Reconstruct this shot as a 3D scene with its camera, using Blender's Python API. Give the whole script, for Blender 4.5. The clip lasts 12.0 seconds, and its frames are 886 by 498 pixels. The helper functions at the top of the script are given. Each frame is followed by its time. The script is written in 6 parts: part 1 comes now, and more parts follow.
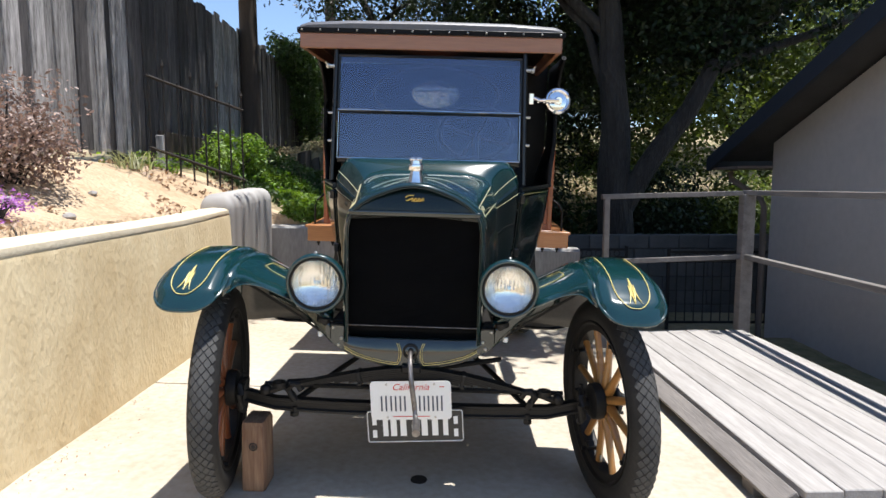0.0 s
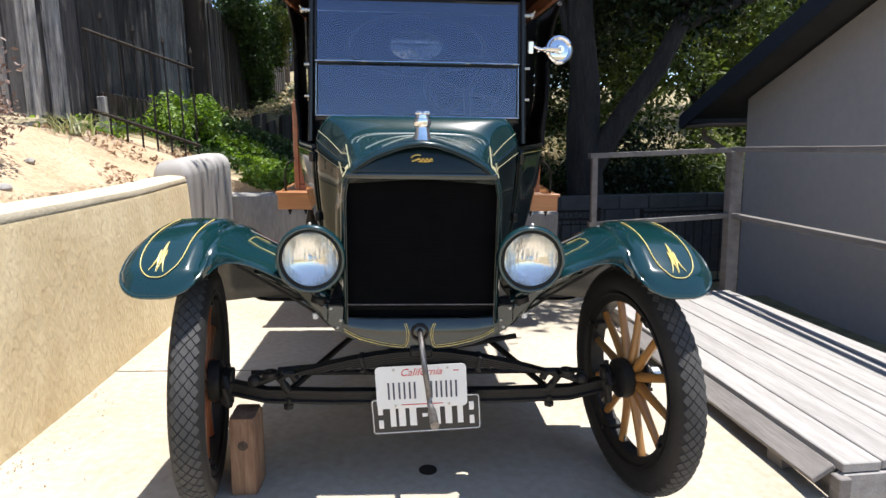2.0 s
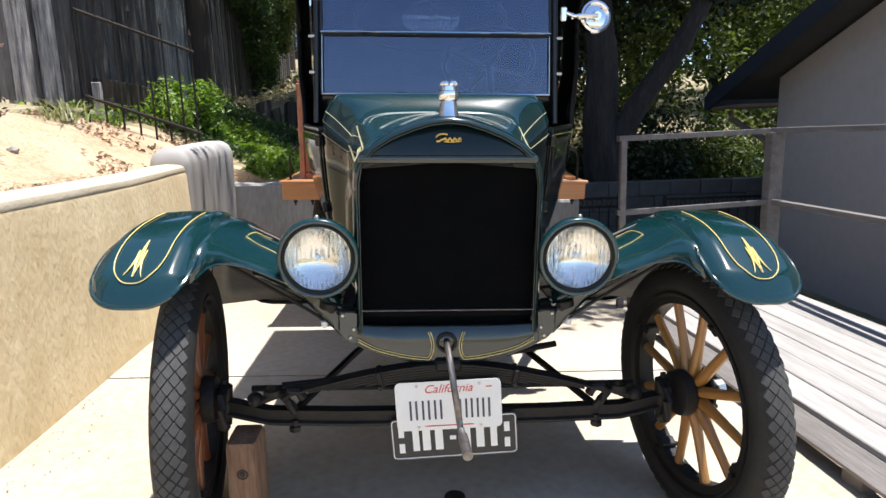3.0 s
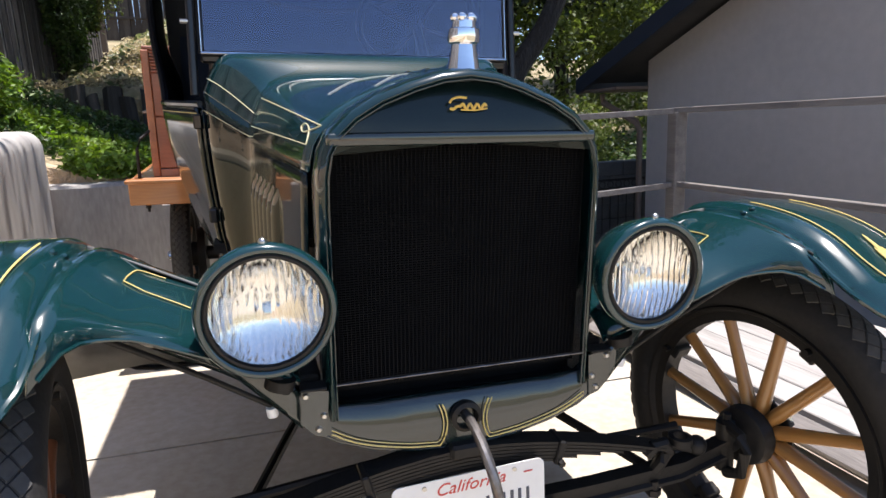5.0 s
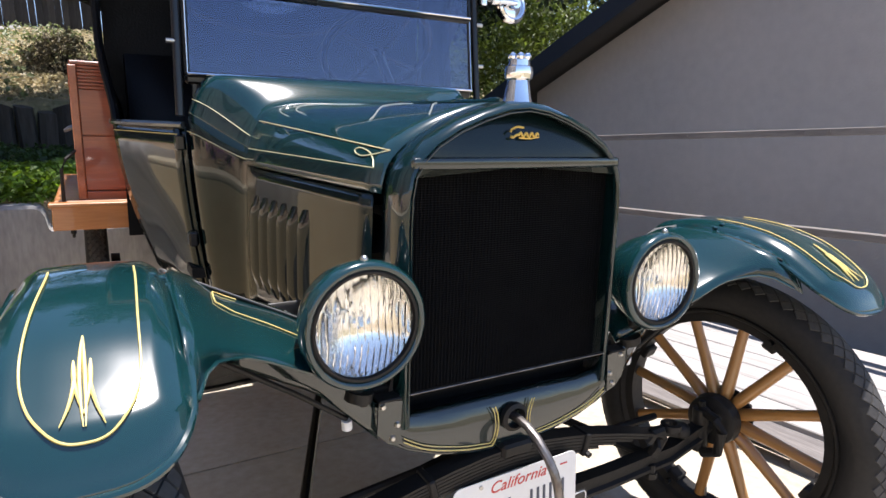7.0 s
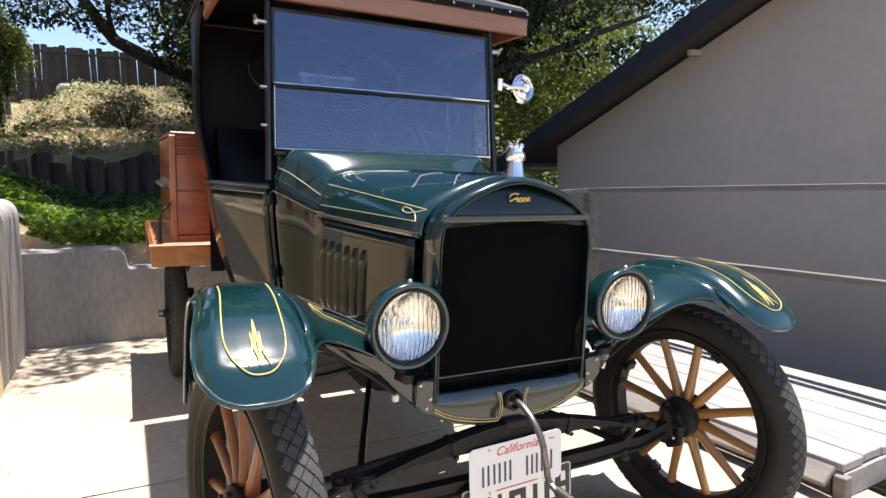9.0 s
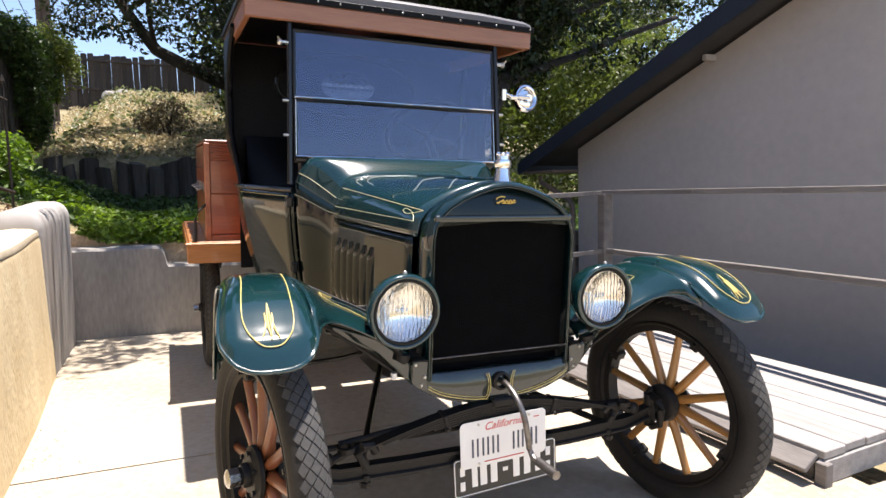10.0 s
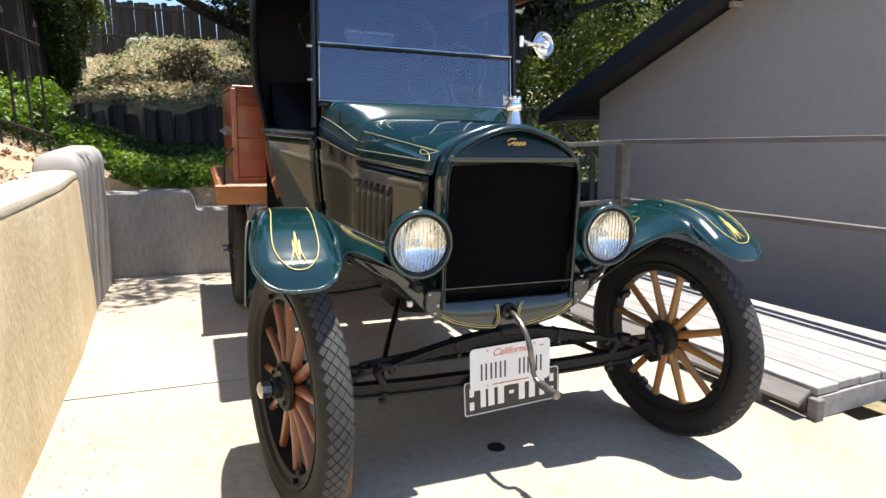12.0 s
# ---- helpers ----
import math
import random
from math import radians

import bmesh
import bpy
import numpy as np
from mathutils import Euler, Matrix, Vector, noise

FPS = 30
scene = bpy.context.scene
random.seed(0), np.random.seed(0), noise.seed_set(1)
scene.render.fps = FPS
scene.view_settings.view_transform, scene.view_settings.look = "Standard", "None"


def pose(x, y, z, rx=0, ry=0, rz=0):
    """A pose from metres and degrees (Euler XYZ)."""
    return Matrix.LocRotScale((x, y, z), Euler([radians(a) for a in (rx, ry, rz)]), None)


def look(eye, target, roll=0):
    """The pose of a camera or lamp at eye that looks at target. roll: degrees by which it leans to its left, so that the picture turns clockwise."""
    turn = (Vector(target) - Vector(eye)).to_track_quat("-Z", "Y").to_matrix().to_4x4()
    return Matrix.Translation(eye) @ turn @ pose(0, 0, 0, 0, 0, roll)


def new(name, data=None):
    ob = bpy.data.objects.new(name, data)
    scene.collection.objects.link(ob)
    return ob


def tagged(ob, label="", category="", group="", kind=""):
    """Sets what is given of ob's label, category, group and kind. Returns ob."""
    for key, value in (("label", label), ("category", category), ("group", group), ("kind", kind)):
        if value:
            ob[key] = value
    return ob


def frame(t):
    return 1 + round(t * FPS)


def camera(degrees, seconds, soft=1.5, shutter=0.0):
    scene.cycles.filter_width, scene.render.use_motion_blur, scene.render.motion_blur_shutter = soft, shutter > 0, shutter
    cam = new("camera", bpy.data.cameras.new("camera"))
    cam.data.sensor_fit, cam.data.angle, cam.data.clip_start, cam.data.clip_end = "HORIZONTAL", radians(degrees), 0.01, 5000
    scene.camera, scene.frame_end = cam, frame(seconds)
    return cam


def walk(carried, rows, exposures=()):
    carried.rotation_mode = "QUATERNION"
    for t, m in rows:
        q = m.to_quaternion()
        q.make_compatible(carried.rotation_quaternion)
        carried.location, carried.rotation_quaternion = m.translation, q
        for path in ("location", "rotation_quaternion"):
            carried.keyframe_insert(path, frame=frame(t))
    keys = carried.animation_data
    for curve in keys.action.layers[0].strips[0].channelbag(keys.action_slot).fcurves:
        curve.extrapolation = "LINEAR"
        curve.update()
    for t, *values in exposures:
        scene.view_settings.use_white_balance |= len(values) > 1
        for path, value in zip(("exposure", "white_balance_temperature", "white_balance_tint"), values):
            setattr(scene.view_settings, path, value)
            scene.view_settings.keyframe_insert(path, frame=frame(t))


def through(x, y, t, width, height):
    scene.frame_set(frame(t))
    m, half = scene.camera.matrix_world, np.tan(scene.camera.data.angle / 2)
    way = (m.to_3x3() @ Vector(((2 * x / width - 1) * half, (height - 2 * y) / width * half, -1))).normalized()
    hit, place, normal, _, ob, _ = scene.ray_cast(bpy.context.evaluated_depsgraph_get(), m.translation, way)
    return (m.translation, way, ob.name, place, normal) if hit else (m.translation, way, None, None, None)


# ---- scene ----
cam = camera(72.0, 12.0)
PATH = [
    (0, (0.184, -2.273, 1.188), (0.142, -0.284, 0.983), -0.2),
    (0.5, (0.181, -2.248, 1.183), (0.149, -0.262, 0.950), -0.1),
    (1, (0.148, -2.177, 1.173), (0.146, -0.195, 0.903), -0.0),
    (1.5, (0.066, -2.092, 1.170), (0.142, -0.115, 0.871), -0.6),
    (2, (-0.009, -2.003, 1.171), (0.097, -0.032, 0.849), -1.1),
    (2.5, (-0.040, -1.858, 1.155), (0.031, 0.114, 0.829), -1.4),
    (3, (-0.056, -1.702, 1.145), (0.024, 0.264, 0.787), -1.7),
    (3.5, (-0.099, -1.552, 1.130), (0.043, 0.400, 0.719), -1.1),
    (3.7, (-0.136, -1.488, 1.128), (0.097, 0.457, 0.728), -1.2),
    (5.3, (-0.368, -0.985, 1.104), (0.253, 0.870, 0.688), -2.2),
    (5.5, (-0.400, -0.958, 1.098), (0.261, 0.880, 0.667), -1.9),
    (6, (-0.528, -0.918, 1.104), (0.359, 0.824, 0.681), -2.3),
    (6.5, (-0.632, -0.913, 1.117), (0.361, 0.781, 0.733), -1.6),
    (7, (-0.684, -0.996, 1.131), (0.288, 0.717, 0.786), -1.5),
    (7.2, (-0.706, -1.057, 1.133), (0.234, 0.673, 0.778), -1.4),
    (8.8, (-0.918, -1.416, 1.175), (0.008, 0.346, 0.973), -1.5),
    (9, (-0.917, -1.454, 1.175), (-0.015, 0.320, 0.977), -1.4),
    (9.5, (-0.903, -1.594, 1.177), (-0.099, 0.227, 0.975), -1.1),
    (10, (-0.911, -1.700, 1.177), (-0.104, 0.121, 0.988), -1.5),
    (10.5, (-0.924, -1.758, 1.177), (-0.158, 0.082, 1.018), -1.8),
    (11, (-0.930, -1.808, 1.178), (-0.218, 0.054, 1.012), -1.6),
    (11.5, (-0.936, -1.833, 1.161), (-0.215, 0.014, 0.904), -1.4),
    (12, (-0.944, -1.839, 1.144), (-0.213, -0.009, 0.803), -1.0),
]
SLOPE = pose(0, 0, 0, 3.0, 1.8, 0)  # the driveway rises to the back and falls to the right
walk(cam, [(t, look(eye, target, roll)) for t, eye, target, roll in PATH],
     [(0, 0.72, 6400, 12), (2.5, 0.84, 6400, 12), (5.5, 0.95, 6500, 17), (7, 1.02, 6450, 17), (9.5, 1.05, 6850, 17), (11.3, 1.10, 6820, 16), (12, 0.94, 6600, 12)])

# ---- light ----
SUN = (SLOPE.to_3x3() @ Vector((0.130, 0.042, 1.0))).normalized()
world = bpy.data.worlds.new("sky")
scene.world = world
world.use_nodes = True
wn = world.node_tree
sky = wn.nodes.new("ShaderNodeTexSky")
sky.sky_type = "NISHITA"
sky.sun_disc = False
sky.dust_density, sky.ozone_density, sky.altitude = 0.3, 2.6, 300
sky.sun_elevation = math.asin(SUN.z)
sky.sun_rotation = math.atan2(SUN.x, SUN.y)
wn.nodes["Background"].inputs["Strength"].default_value = 0.125
wn.links.new(sky.outputs[0], wn.nodes["Background"].inputs["Color"])
sun_data = bpy.data.lights.new("sun", "SUN")
sun_data.energy, sun_data.angle, sun_data.color = 5.0, radians(0.5), (1.0, 0.975, 0.92)
sun = new("sun", sun_data)
sun.matrix_world = look(SUN * 30, (0, 0, 0))

# ---- materials ----


def mat(name, base, rough=0.6, metal=0.0, second=None, scale=6.0, fine=60.0, bump=0.15, bump_scale=None, coat=0.0,
        spread=0.25, stretch=(1, 1, 1), vary=0.0, spec=0.5, island=False, detail=6.0, rough_var=0.1, dist=0.004):
    """A surface with stains at one scale and grain at another, and relief from the grain."""
    m = bpy.data.materials.new(name)
    m.use_nodes = True
    nt = m.node_tree
    n, l = nt.nodes, nt.links
    p = n["Principled BSDF"]
    co = n.new("ShaderNodeTexCoord")
    mp = n.new("ShaderNodeMapping")
    mp.inputs["Scale"].default_value = stretch
    l.new(co.outputs["Object"], mp.inputs["Vector"])
    big, small = n.new("ShaderNodeTexNoise"), n.new("ShaderNodeTexNoise")
    big.inputs["Scale"].default_value, big.inputs["Detail"].default_value = scale, detail
    small.inputs["Scale"].default_value, small.inputs["Detail"].default_value = fine, 4.0
    l.new(mp.outputs[0], big.inputs["Vector"])
    l.new(mp.outputs[0], small.inputs["Vector"])
    second = second or tuple(c * (1 - spread) for c in base)
    mix = n.new("ShaderNodeMixRGB")
    mix.inputs[1].default_value, mix.inputs[2].default_value = (*base, 1), (*second, 1)
    ramp = n.new("ShaderNodeMapRange")
    ramp.inputs[1].default_value, ramp.inputs[2].default_value = 0.32, 0.68
    add = n.new("ShaderNodeMath")
    add.operation = "MULTIPLY_ADD"
    add.inputs[1].default_value, add.inputs[2].default_value = 0.45, 0.0
    half = n.new("ShaderNodeMath")
    half.operation = "MULTIPLY_ADD"
    half.inputs[1].default_value = 0.6
    l.new(small.outputs[0], add.inputs[0])
    l.new(big.outputs[0], half.inputs[0])
    l.new(add.outputs[0], half.inputs[2])
    l.new(half.outputs[0], ramp.inputs[0])
    l.new(ramp.outputs[0], mix.inputs[0])
    out = mix.outputs[0]
    if vary:
        if island:
            src = n.new("ShaderNodeNewGeometry").outputs["Random Per Island"]
        else:
            src = n.new("ShaderNodeObjectInfo").outputs["Random"]
        mr = n.new("ShaderNodeMapRange")
        mr.inputs[3].default_value, mr.inputs[4].default_value = 1 - vary, 1 + vary
        l.new(src, mr.inputs[0])
        hsv = n.new("ShaderNodeHueSaturation")
        l.new(out, hsv.inputs["Color"])
        l.new(mr.outputs[0], hsv.inputs["Value"])
        out = hsv.outputs[0]
    l.new(out, p.inputs["Base Color"])
    p.inputs["Metallic"].default_value = metal
    p.inputs["Specular IOR Level"].default_value = spec
    rr = n.new("ShaderNodeMapRange")
    rr.inputs[3].default_value, rr.inputs[4].default_value = max(0.02, rough - rough_var), min(1, rough + rough_var)
    l.new(big.outputs[0], rr.inputs[0])
    l.new(rr.outputs[0], p.inputs["Roughness"])
    if coat:
        p.inputs["Coat Weight"].default_value, p.inputs["Coat Roughness"].default_value, p.inputs["Coat IOR"].default_value = coat, 0.03, 1.58
    if bump:
        b = n.new("ShaderNodeBump")
        b.inputs["Strength"].default_value, b.inputs["Distance"].default_value = bump, dist
        src = small
        if bump_scale:
            src = n.new("ShaderNodeTexNoise")
            src.inputs["Scale"].default_value, src.inputs["Detail"].default_value = bump_scale, 5.0
            l.new(mp.outputs[0], src.inputs["Vector"])
        l.new(src.outputs[0], b.inputs["Height"])
        l.new(b.outputs[0], p.inputs["Normal"])
    return m


def wood(name, base, dark, rough=0.5, along="y", coat=0.0, vary=0.12, bump=0.3, scale=1.0):
    s = {"x": (1.2, 14, 14), "y": (14, 1.2, 14), "z": (14, 14, 1.2)}[along]
    return mat(name, base, rough, second=dark, scale=1.5 * scale, fine=9 * scale, bump=bump, coat=coat, stretch=s, vary=vary, detail=8)


def leaf_mat(name, base, tip, through=0.35, rough=0.5):
    m = mat(name, base, rough, second=tip, scale=1.2, fine=9, bump=0, vary=0.45, island=True)
    nt = m.node_tree
    p = nt.nodes["Principled BSDF"]
    tr = nt.nodes.new("ShaderNodeBsdfTranslucent")
    ms = nt.nodes.new("ShaderNodeMixShader")
    ms.inputs[0].default_value = through
    src = p.inputs["Base Color"].links[0].from_socket
    br = nt.nodes.new("ShaderNodeHueSaturation")
    br.inputs["Value"].default_value, br.inputs["Saturation"].default_value = 1.6, 1.15
    nt.links.new(src, br.inputs["Color"])
    nt.links.new(br.outputs[0], tr.inputs["Color"])
    nt.links.new(p.outputs[0], ms.inputs[1])
    nt.links.new(tr.outputs[0], ms.inputs[2])
    nt.links.new(ms.outputs[0], nt.nodes["Material Output"].inputs["Surface"])
    return m


def glass_mat(name, tint=(1, 1, 1), rough=0.0, ior=1.45):
    m = bpy.data.materials.new(name)
    m.use_nodes = True
    nt = m.node_tree
    p = nt.nodes["Principled BSDF"]
    p.inputs["Base Color"].default_value = (*tint, 1)
    p.inputs["Transmission Weight"].default_value = 1.0
    p.inputs["Roughness"].default_value, p.inputs["IOR"].default_value = rough, ior
    return m


M_GREEN = mat("green_paint", (0.0036, 0.029, 0.031), 0.20, second=(0.0032, 0.025, 0.027), spec=0.30, scale=2, fine=30, bump=0.03, coat=1.0, rough_var=0.05, bump_scale=4, dist=0.01)
# Darker copies of the green: upright panels' shade and dark reflections are in them.
M_SHELL = mat("shaded_shell_green", (0.0036, 0.020, 0.021), 0.2, second=(0.0032, 0.016, 0.018), spec=0.15, scale=2, fine=30, bump=0.03, coat=0.9, rough_var=0.05)
M_HEADER = mat("shaded_header_green", (0.004, 0.012, 0.013), 0.25, spec=0.2, scale=2, fine=30, bump=0.03, coat=0.35, rough_var=0.05)
M_DARKGREEN = mat("shaded_side_green", (0.0030, 0.012, 0.011), 0.16, second=(0.004, 0.009, 0.008), spec=0.12, scale=2, fine=30, bump=0.03, coat=0.62, rough_var=0.05, bump_scale=3, dist=0.012)
M_APRON_PAINT = mat("glossy_grey_green_apron_paint", (0.012, 0.022, 0.020), 0.22, spec=0.3, scale=2, fine=30, bump=0.03, coat=1.0, rough_var=0.05)
M_BLACK = mat("black_enamel", (0.007, 0.007, 0.008), 0.3, scale=3, bump=0.05, coat=0.35, spec=0.3)
M_CHASSIS = mat("black_chassis_paint", (0.007, 0.007, 0.0072), 0.5, second=(0.018, 0.016, 0.014), scale=9, fine=70, bump=0.25, spec=0.25)
# Grey holds the light bounced up from the ground onto dark metal.
M_APRON = mat("ground_lit_underside", (0.13, 0.127, 0.12), 0.45, second=(0.09, 0.086, 0.08), scale=5, bump=0.1)
M_CORE = mat("radiator_fin_black", (0.005, 0.005, 0.0055), 0.85, spec=0.15, scale=20, fine=140, bump=0.3)
M_RUBBER = mat("tyre_rubber", (0.010, 0.010, 0.0105), 0.65, second=(0.024, 0.023, 0.022), scale=7, fine=80, bump=0.25, spec=0.3)
M_TREAD = mat("worn_tread_rubber", (0.046, 0.046, 0.046), 0.8, second=(0.075, 0.073, 0.07), scale=9, fine=90, bump=0.25, spec=0.25)
M_SPOKE = wood("varnished_spoke_wood", (0.40, 0.20, 0.055), (0.26, 0.115, 0.03), 0.35, along="z", coat=0.5, vary=0.14, bump=0.12)
# Darker and redder than the other spokes, for the left wheels.
M_SPOKE_RED = wood("red_stained_spoke_wood", (0.26, 0.085, 0.030), (0.15, 0.045, 0.018), 0.4, along="z", coat=0.4, vary=0.16, bump=0.12)
M_CHROME = mat("polished_chrome", (0.82, 0.83, 0.85), 0.08, metal=1.0, spread=0.08, bump=0.02, rough_var=0.03)
M_NICKEL = mat("dull_nickel", (0.58, 0.57, 0.54), 0.3, metal=1.0, spread=0.2, bump=0.1, scale=15)
M_STEEL = mat("worn_steel", (0.30, 0.29, 0.28), 0.42, metal=0.9, second=(0.13, 0.11, 0.10), scale=12, bump=0.2)
M_CREAM = mat("cream_line", (0.55, 0.53, 0.45), 0.4, scale=9, bump=0)
M_HOODLINE = mat("pale_yellow_line", (0.60, 0.54, 0.32), 0.4, scale=9, bump=0)
M_GOLD = mat("gold_leaf_paint", (0.75, 0.50, 0.10), 0.35, second=(0.62, 0.40, 0.08), scale=9, bump=0)
M_STRIPE = mat("yellow_pinstripe", (0.72, 0.57, 0.20), 0.4, second=(0.60, 0.47, 0.15), scale=9, bump=0)
M_LEATHER = mat("black_leatherette", (0.0035, 0.0035, 0.0045), 0.4, spec=0.14, scale=6, fine=120, bump=0.35)
M_ROOF = mat("black_coated_canvas", (0.085, 0.085, 0.092), 0.45, second=(0.12, 0.12, 0.13), scale=4, fine=160, bump=0.3)
M_OAK = wood("varnished_header_wood", (0.36, 0.155, 0.075), (0.25, 0.10, 0.05), 0.4, along="x", coat=0.4)
M_OAK_Y = wood("varnished_rail_wood", (0.36, 0.155, 0.075), (0.25, 0.10, 0.05), 0.4, along="y", coat=0.4)
M_BED = wood("orange_varnished_board", (0.50, 0.20, 0.055), (0.36, 0.125, 0.03), 0.4, along="x", coat=0.5)
M_CHEST = wood("red_varnished_panel", (0.36, 0.080, 0.026), (0.24, 0.047, 0.016), 0.35, along="x", coat=0.5, vary=0.15)
M_CHEST_SIDE = wood("red_varnished_side", (0.42, 0.115, 0.034), (0.27, 0.062, 0.020), 0.35, along="y", coat=0.5, vary=0.15)
M_BLOCK = wood("rough_block_wood", (0.40, 0.26, 0.16), (0.17, 0.085, 0.05), 0.8, along="z", bump=0.5)
# The reflected sky's blue is put into the glass and specular tints.
M_GLASS = glass_mat("window_glass", (0.50, 0.54, 0.66), 0.0, 1.95)
M_GLASS.node_tree.nodes["Principled BSDF"].inputs["Specular Tint"].default_value = (0.72, 0.78, 1.0, 1)
M_LENS = glass_mat("lamp_lens_glass", (0.98, 0.98, 0.96), 0.01)
M_SILVER = mat("silvered_reflector", (0.86, 0.86, 0.86), 0.07, metal=1.0, spread=0.06, bump=0.03, rough_var=0.03)
M_PLATE = mat("white_plate_enamel", (0.80, 0.80, 0.78), 0.4, spread=0.06, bump=0.03)
M_PLATE_DARK = mat("black_plate_enamel", (0.020, 0.021, 0.022), 0.4, spread=0.2, bump=0.05)
M_PLATE_RED = mat("red_plate_print", (0.62, 0.07, 0.05), 0.5, spread=0.1, bump=0)
M_PLATE_BLUE = mat("navy_plate_print", (0.06, 0.07, 0.10), 0.5, spread=0.1, bump=0)
M_CONCRETE = mat("sunlit_concrete", (0.50, 0.455, 0.38), 0.85, second=(0.36, 0.30, 0.22), scale=1.1, fine=28, bump=0.25, bump_scale=90, detail=10, vary=0.03)
M_STUCCO = mat("tan_stucco", (0.78, 0.66, 0.43), 0.92, second=(0.57, 0.44, 0.25), scale=1.1, fine=7, bump=0.8, bump_scale=46, dist=0.008, stretch=(1, 1, 0.5), detail=9)
M_CAP = mat("sunlit_wall_top", (0.70, 0.62, 0.47), 0.9, second=(0.60, 0.51, 0.35), scale=3, fine=30, bump=0.5, bump_scale=60, dist=0.006)
M_GREYWALL = mat("grey_stained_plaster", (0.42, 0.40, 0.37), 0.9, second=(0.25, 0.235, 0.22), scale=1.3, fine=20, bump=0.5, bump_scale=40, stretch=(2.2, 2.2, 0.6), detail=8, dist=0.006)
M_PILLAR = mat("streaked_plaster_pillar", (0.47, 0.45, 0.42), 0.9, second=(0.30, 0.285, 0.27), scale=1.5, fine=3, bump=0.05, bump_scale=40, stretch=(1.3, 3.2, 0.10), detail=2, dist=0.006)
M_HOUSE = mat("grey_house_stucco", (0.43, 0.405, 0.388), 0.9, second=(0.365, 0.345, 0.332), scale=0.8, fine=14, bump=0.35, bump_scale=70, detail=8, dist=0.005)
M_NAVY = mat("dark_navy_trim_paint", (0.016, 0.022, 0.034), 0.55, second=(0.024, 0.030, 0.042), spec=0.25, scale=4, bump=0.15)
M_SHINGLE = mat("dark_roof_shingle", (0.045, 0.045, 0.048), 0.9, scale=5, fine=90, bump=0.6, vary=0.2)
M_EAVE = mat("brown_eave_board", (0.16, 0.12, 0.10), 0.7, scale=4, bump=0.3)
M_DECK = wood("weathered_deck_board", (0.39, 0.37, 0.35), (0.25, 0.235, 0.22), 0.85, along="y", vary=0.10, bump=0.5)
M_RAIL = wood("weathered_rail_wood", (0.225, 0.205, 0.19), (0.13, 0.118, 0.11), 0.85, along="y", vary=0.10, bump=0.5)
M_FENCE = wood("weathered_fence_board", (0.62, 0.595, 0.575), (0.075, 0.070, 0.068), 0.9, along="z", vary=0.38, bump=0.7)
# Fence wood with the tree's shade put into a darker colour.
M_FENCE_SHADE = wood("unbleached_fence_board", (0.15, 0.138, 0.135), (0.028, 0.026, 0.027), 0.9, along="z", vary=0.45, bump=0.7)
M_FENCE_FAR = wood("dark_fence_board", (0.075, 0.064, 0.055), (0.035, 0.030, 0.027), 0.9, along="z", vary=0.30, bump=0.5)
M_LOG = wood("grey_log", (0.085, 0.072, 0.060), (0.04, 0.033, 0.027), 0.95, along="z", vary=0.35, bump=0.9)
M_POLE = wood("tarred_pole_wood", (0.075, 0.055, 0.042), (0.04, 0.03, 0.024), 0.9, along="z", bump=0.7)
M_IRON = mat("black_wrought_iron", (0.016, 0.0155, 0.0155), 0.6, second=(0.035, 0.028, 0.023), spec=0.25, scale=14, bump=0.25)
M_DIRT = mat("dry_tan_dirt", (0.62, 0.48, 0.33), 0.97, second=(0.42, 0.295, 0.18), scale=2.2, fine=22, bump=1.0, bump_scale=30, dist=0.03, detail=10)
M_SLOPE = mat("dry_hillside_soil", (0.42, 0.32, 0.20), 0.97, second=(0.17, 0.16, 0.075), scale=1.1, fine=9, bump=1.0, bump_scale=14, dist=0.05, detail=10)
M_BARK = mat("dark_bark", (0.052, 0.045, 0.039), 0.95, second=(0.020, 0.017, 0.014), scale=3, fine=16, bump=1.0, bump_scale=18, dist=0.03, stretch=(2, 2, 0.5))
M_BLOCKWALL = mat("pale_block", (0.11, 0.107, 0.103), 0.9, second=(0.075, 0.073, 0.07), scale=6, fine=40, bump=0.5, vary=0.12)
M_MORTAR = mat("mortar", (0.085, 0.083, 0.08), 0.95, bump=0.4)
L_TREE = leaf_mat("tree_leaf", (0.060, 0.088, 0.020), (0.125, 0.155, 0.040), 0.38)
# Leaf green darkened, with the crowns' inner shade in the colour.
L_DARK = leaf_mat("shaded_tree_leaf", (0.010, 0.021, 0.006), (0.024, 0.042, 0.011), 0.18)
L_IVY = leaf_mat("ivy_leaf", (0.085, 0.165, 0.024), (0.19, 0.275, 0.048), 0.36)
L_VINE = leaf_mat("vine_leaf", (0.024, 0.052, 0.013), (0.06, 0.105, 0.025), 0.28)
L_BUSH = leaf_mat("grey_green_bush_leaf", (0.12, 0.16, 0.06), (0.17, 0.19, 0.085), 0.25)
L_BROWN = leaf_mat("brown_bush_leaf", (0.105, 0.105, 0.055), (0.15, 0.115, 0.075), 0.2)
L_DRY = leaf_mat("dry_ground_cover_leaf", (0.32, 0.29, 0.17), (0.46, 0.385, 0.25), 0.25)
L_RED = leaf_mat("bronze_shrub_leaf", (0.19, 0.125, 0.105), (0.31, 0.22, 0.175), 0.2)
L_FLOWER = leaf_mat("purple_petal", (0.34, 0.12, 0.42), (0.45, 0.20, 0.5), 0.3)
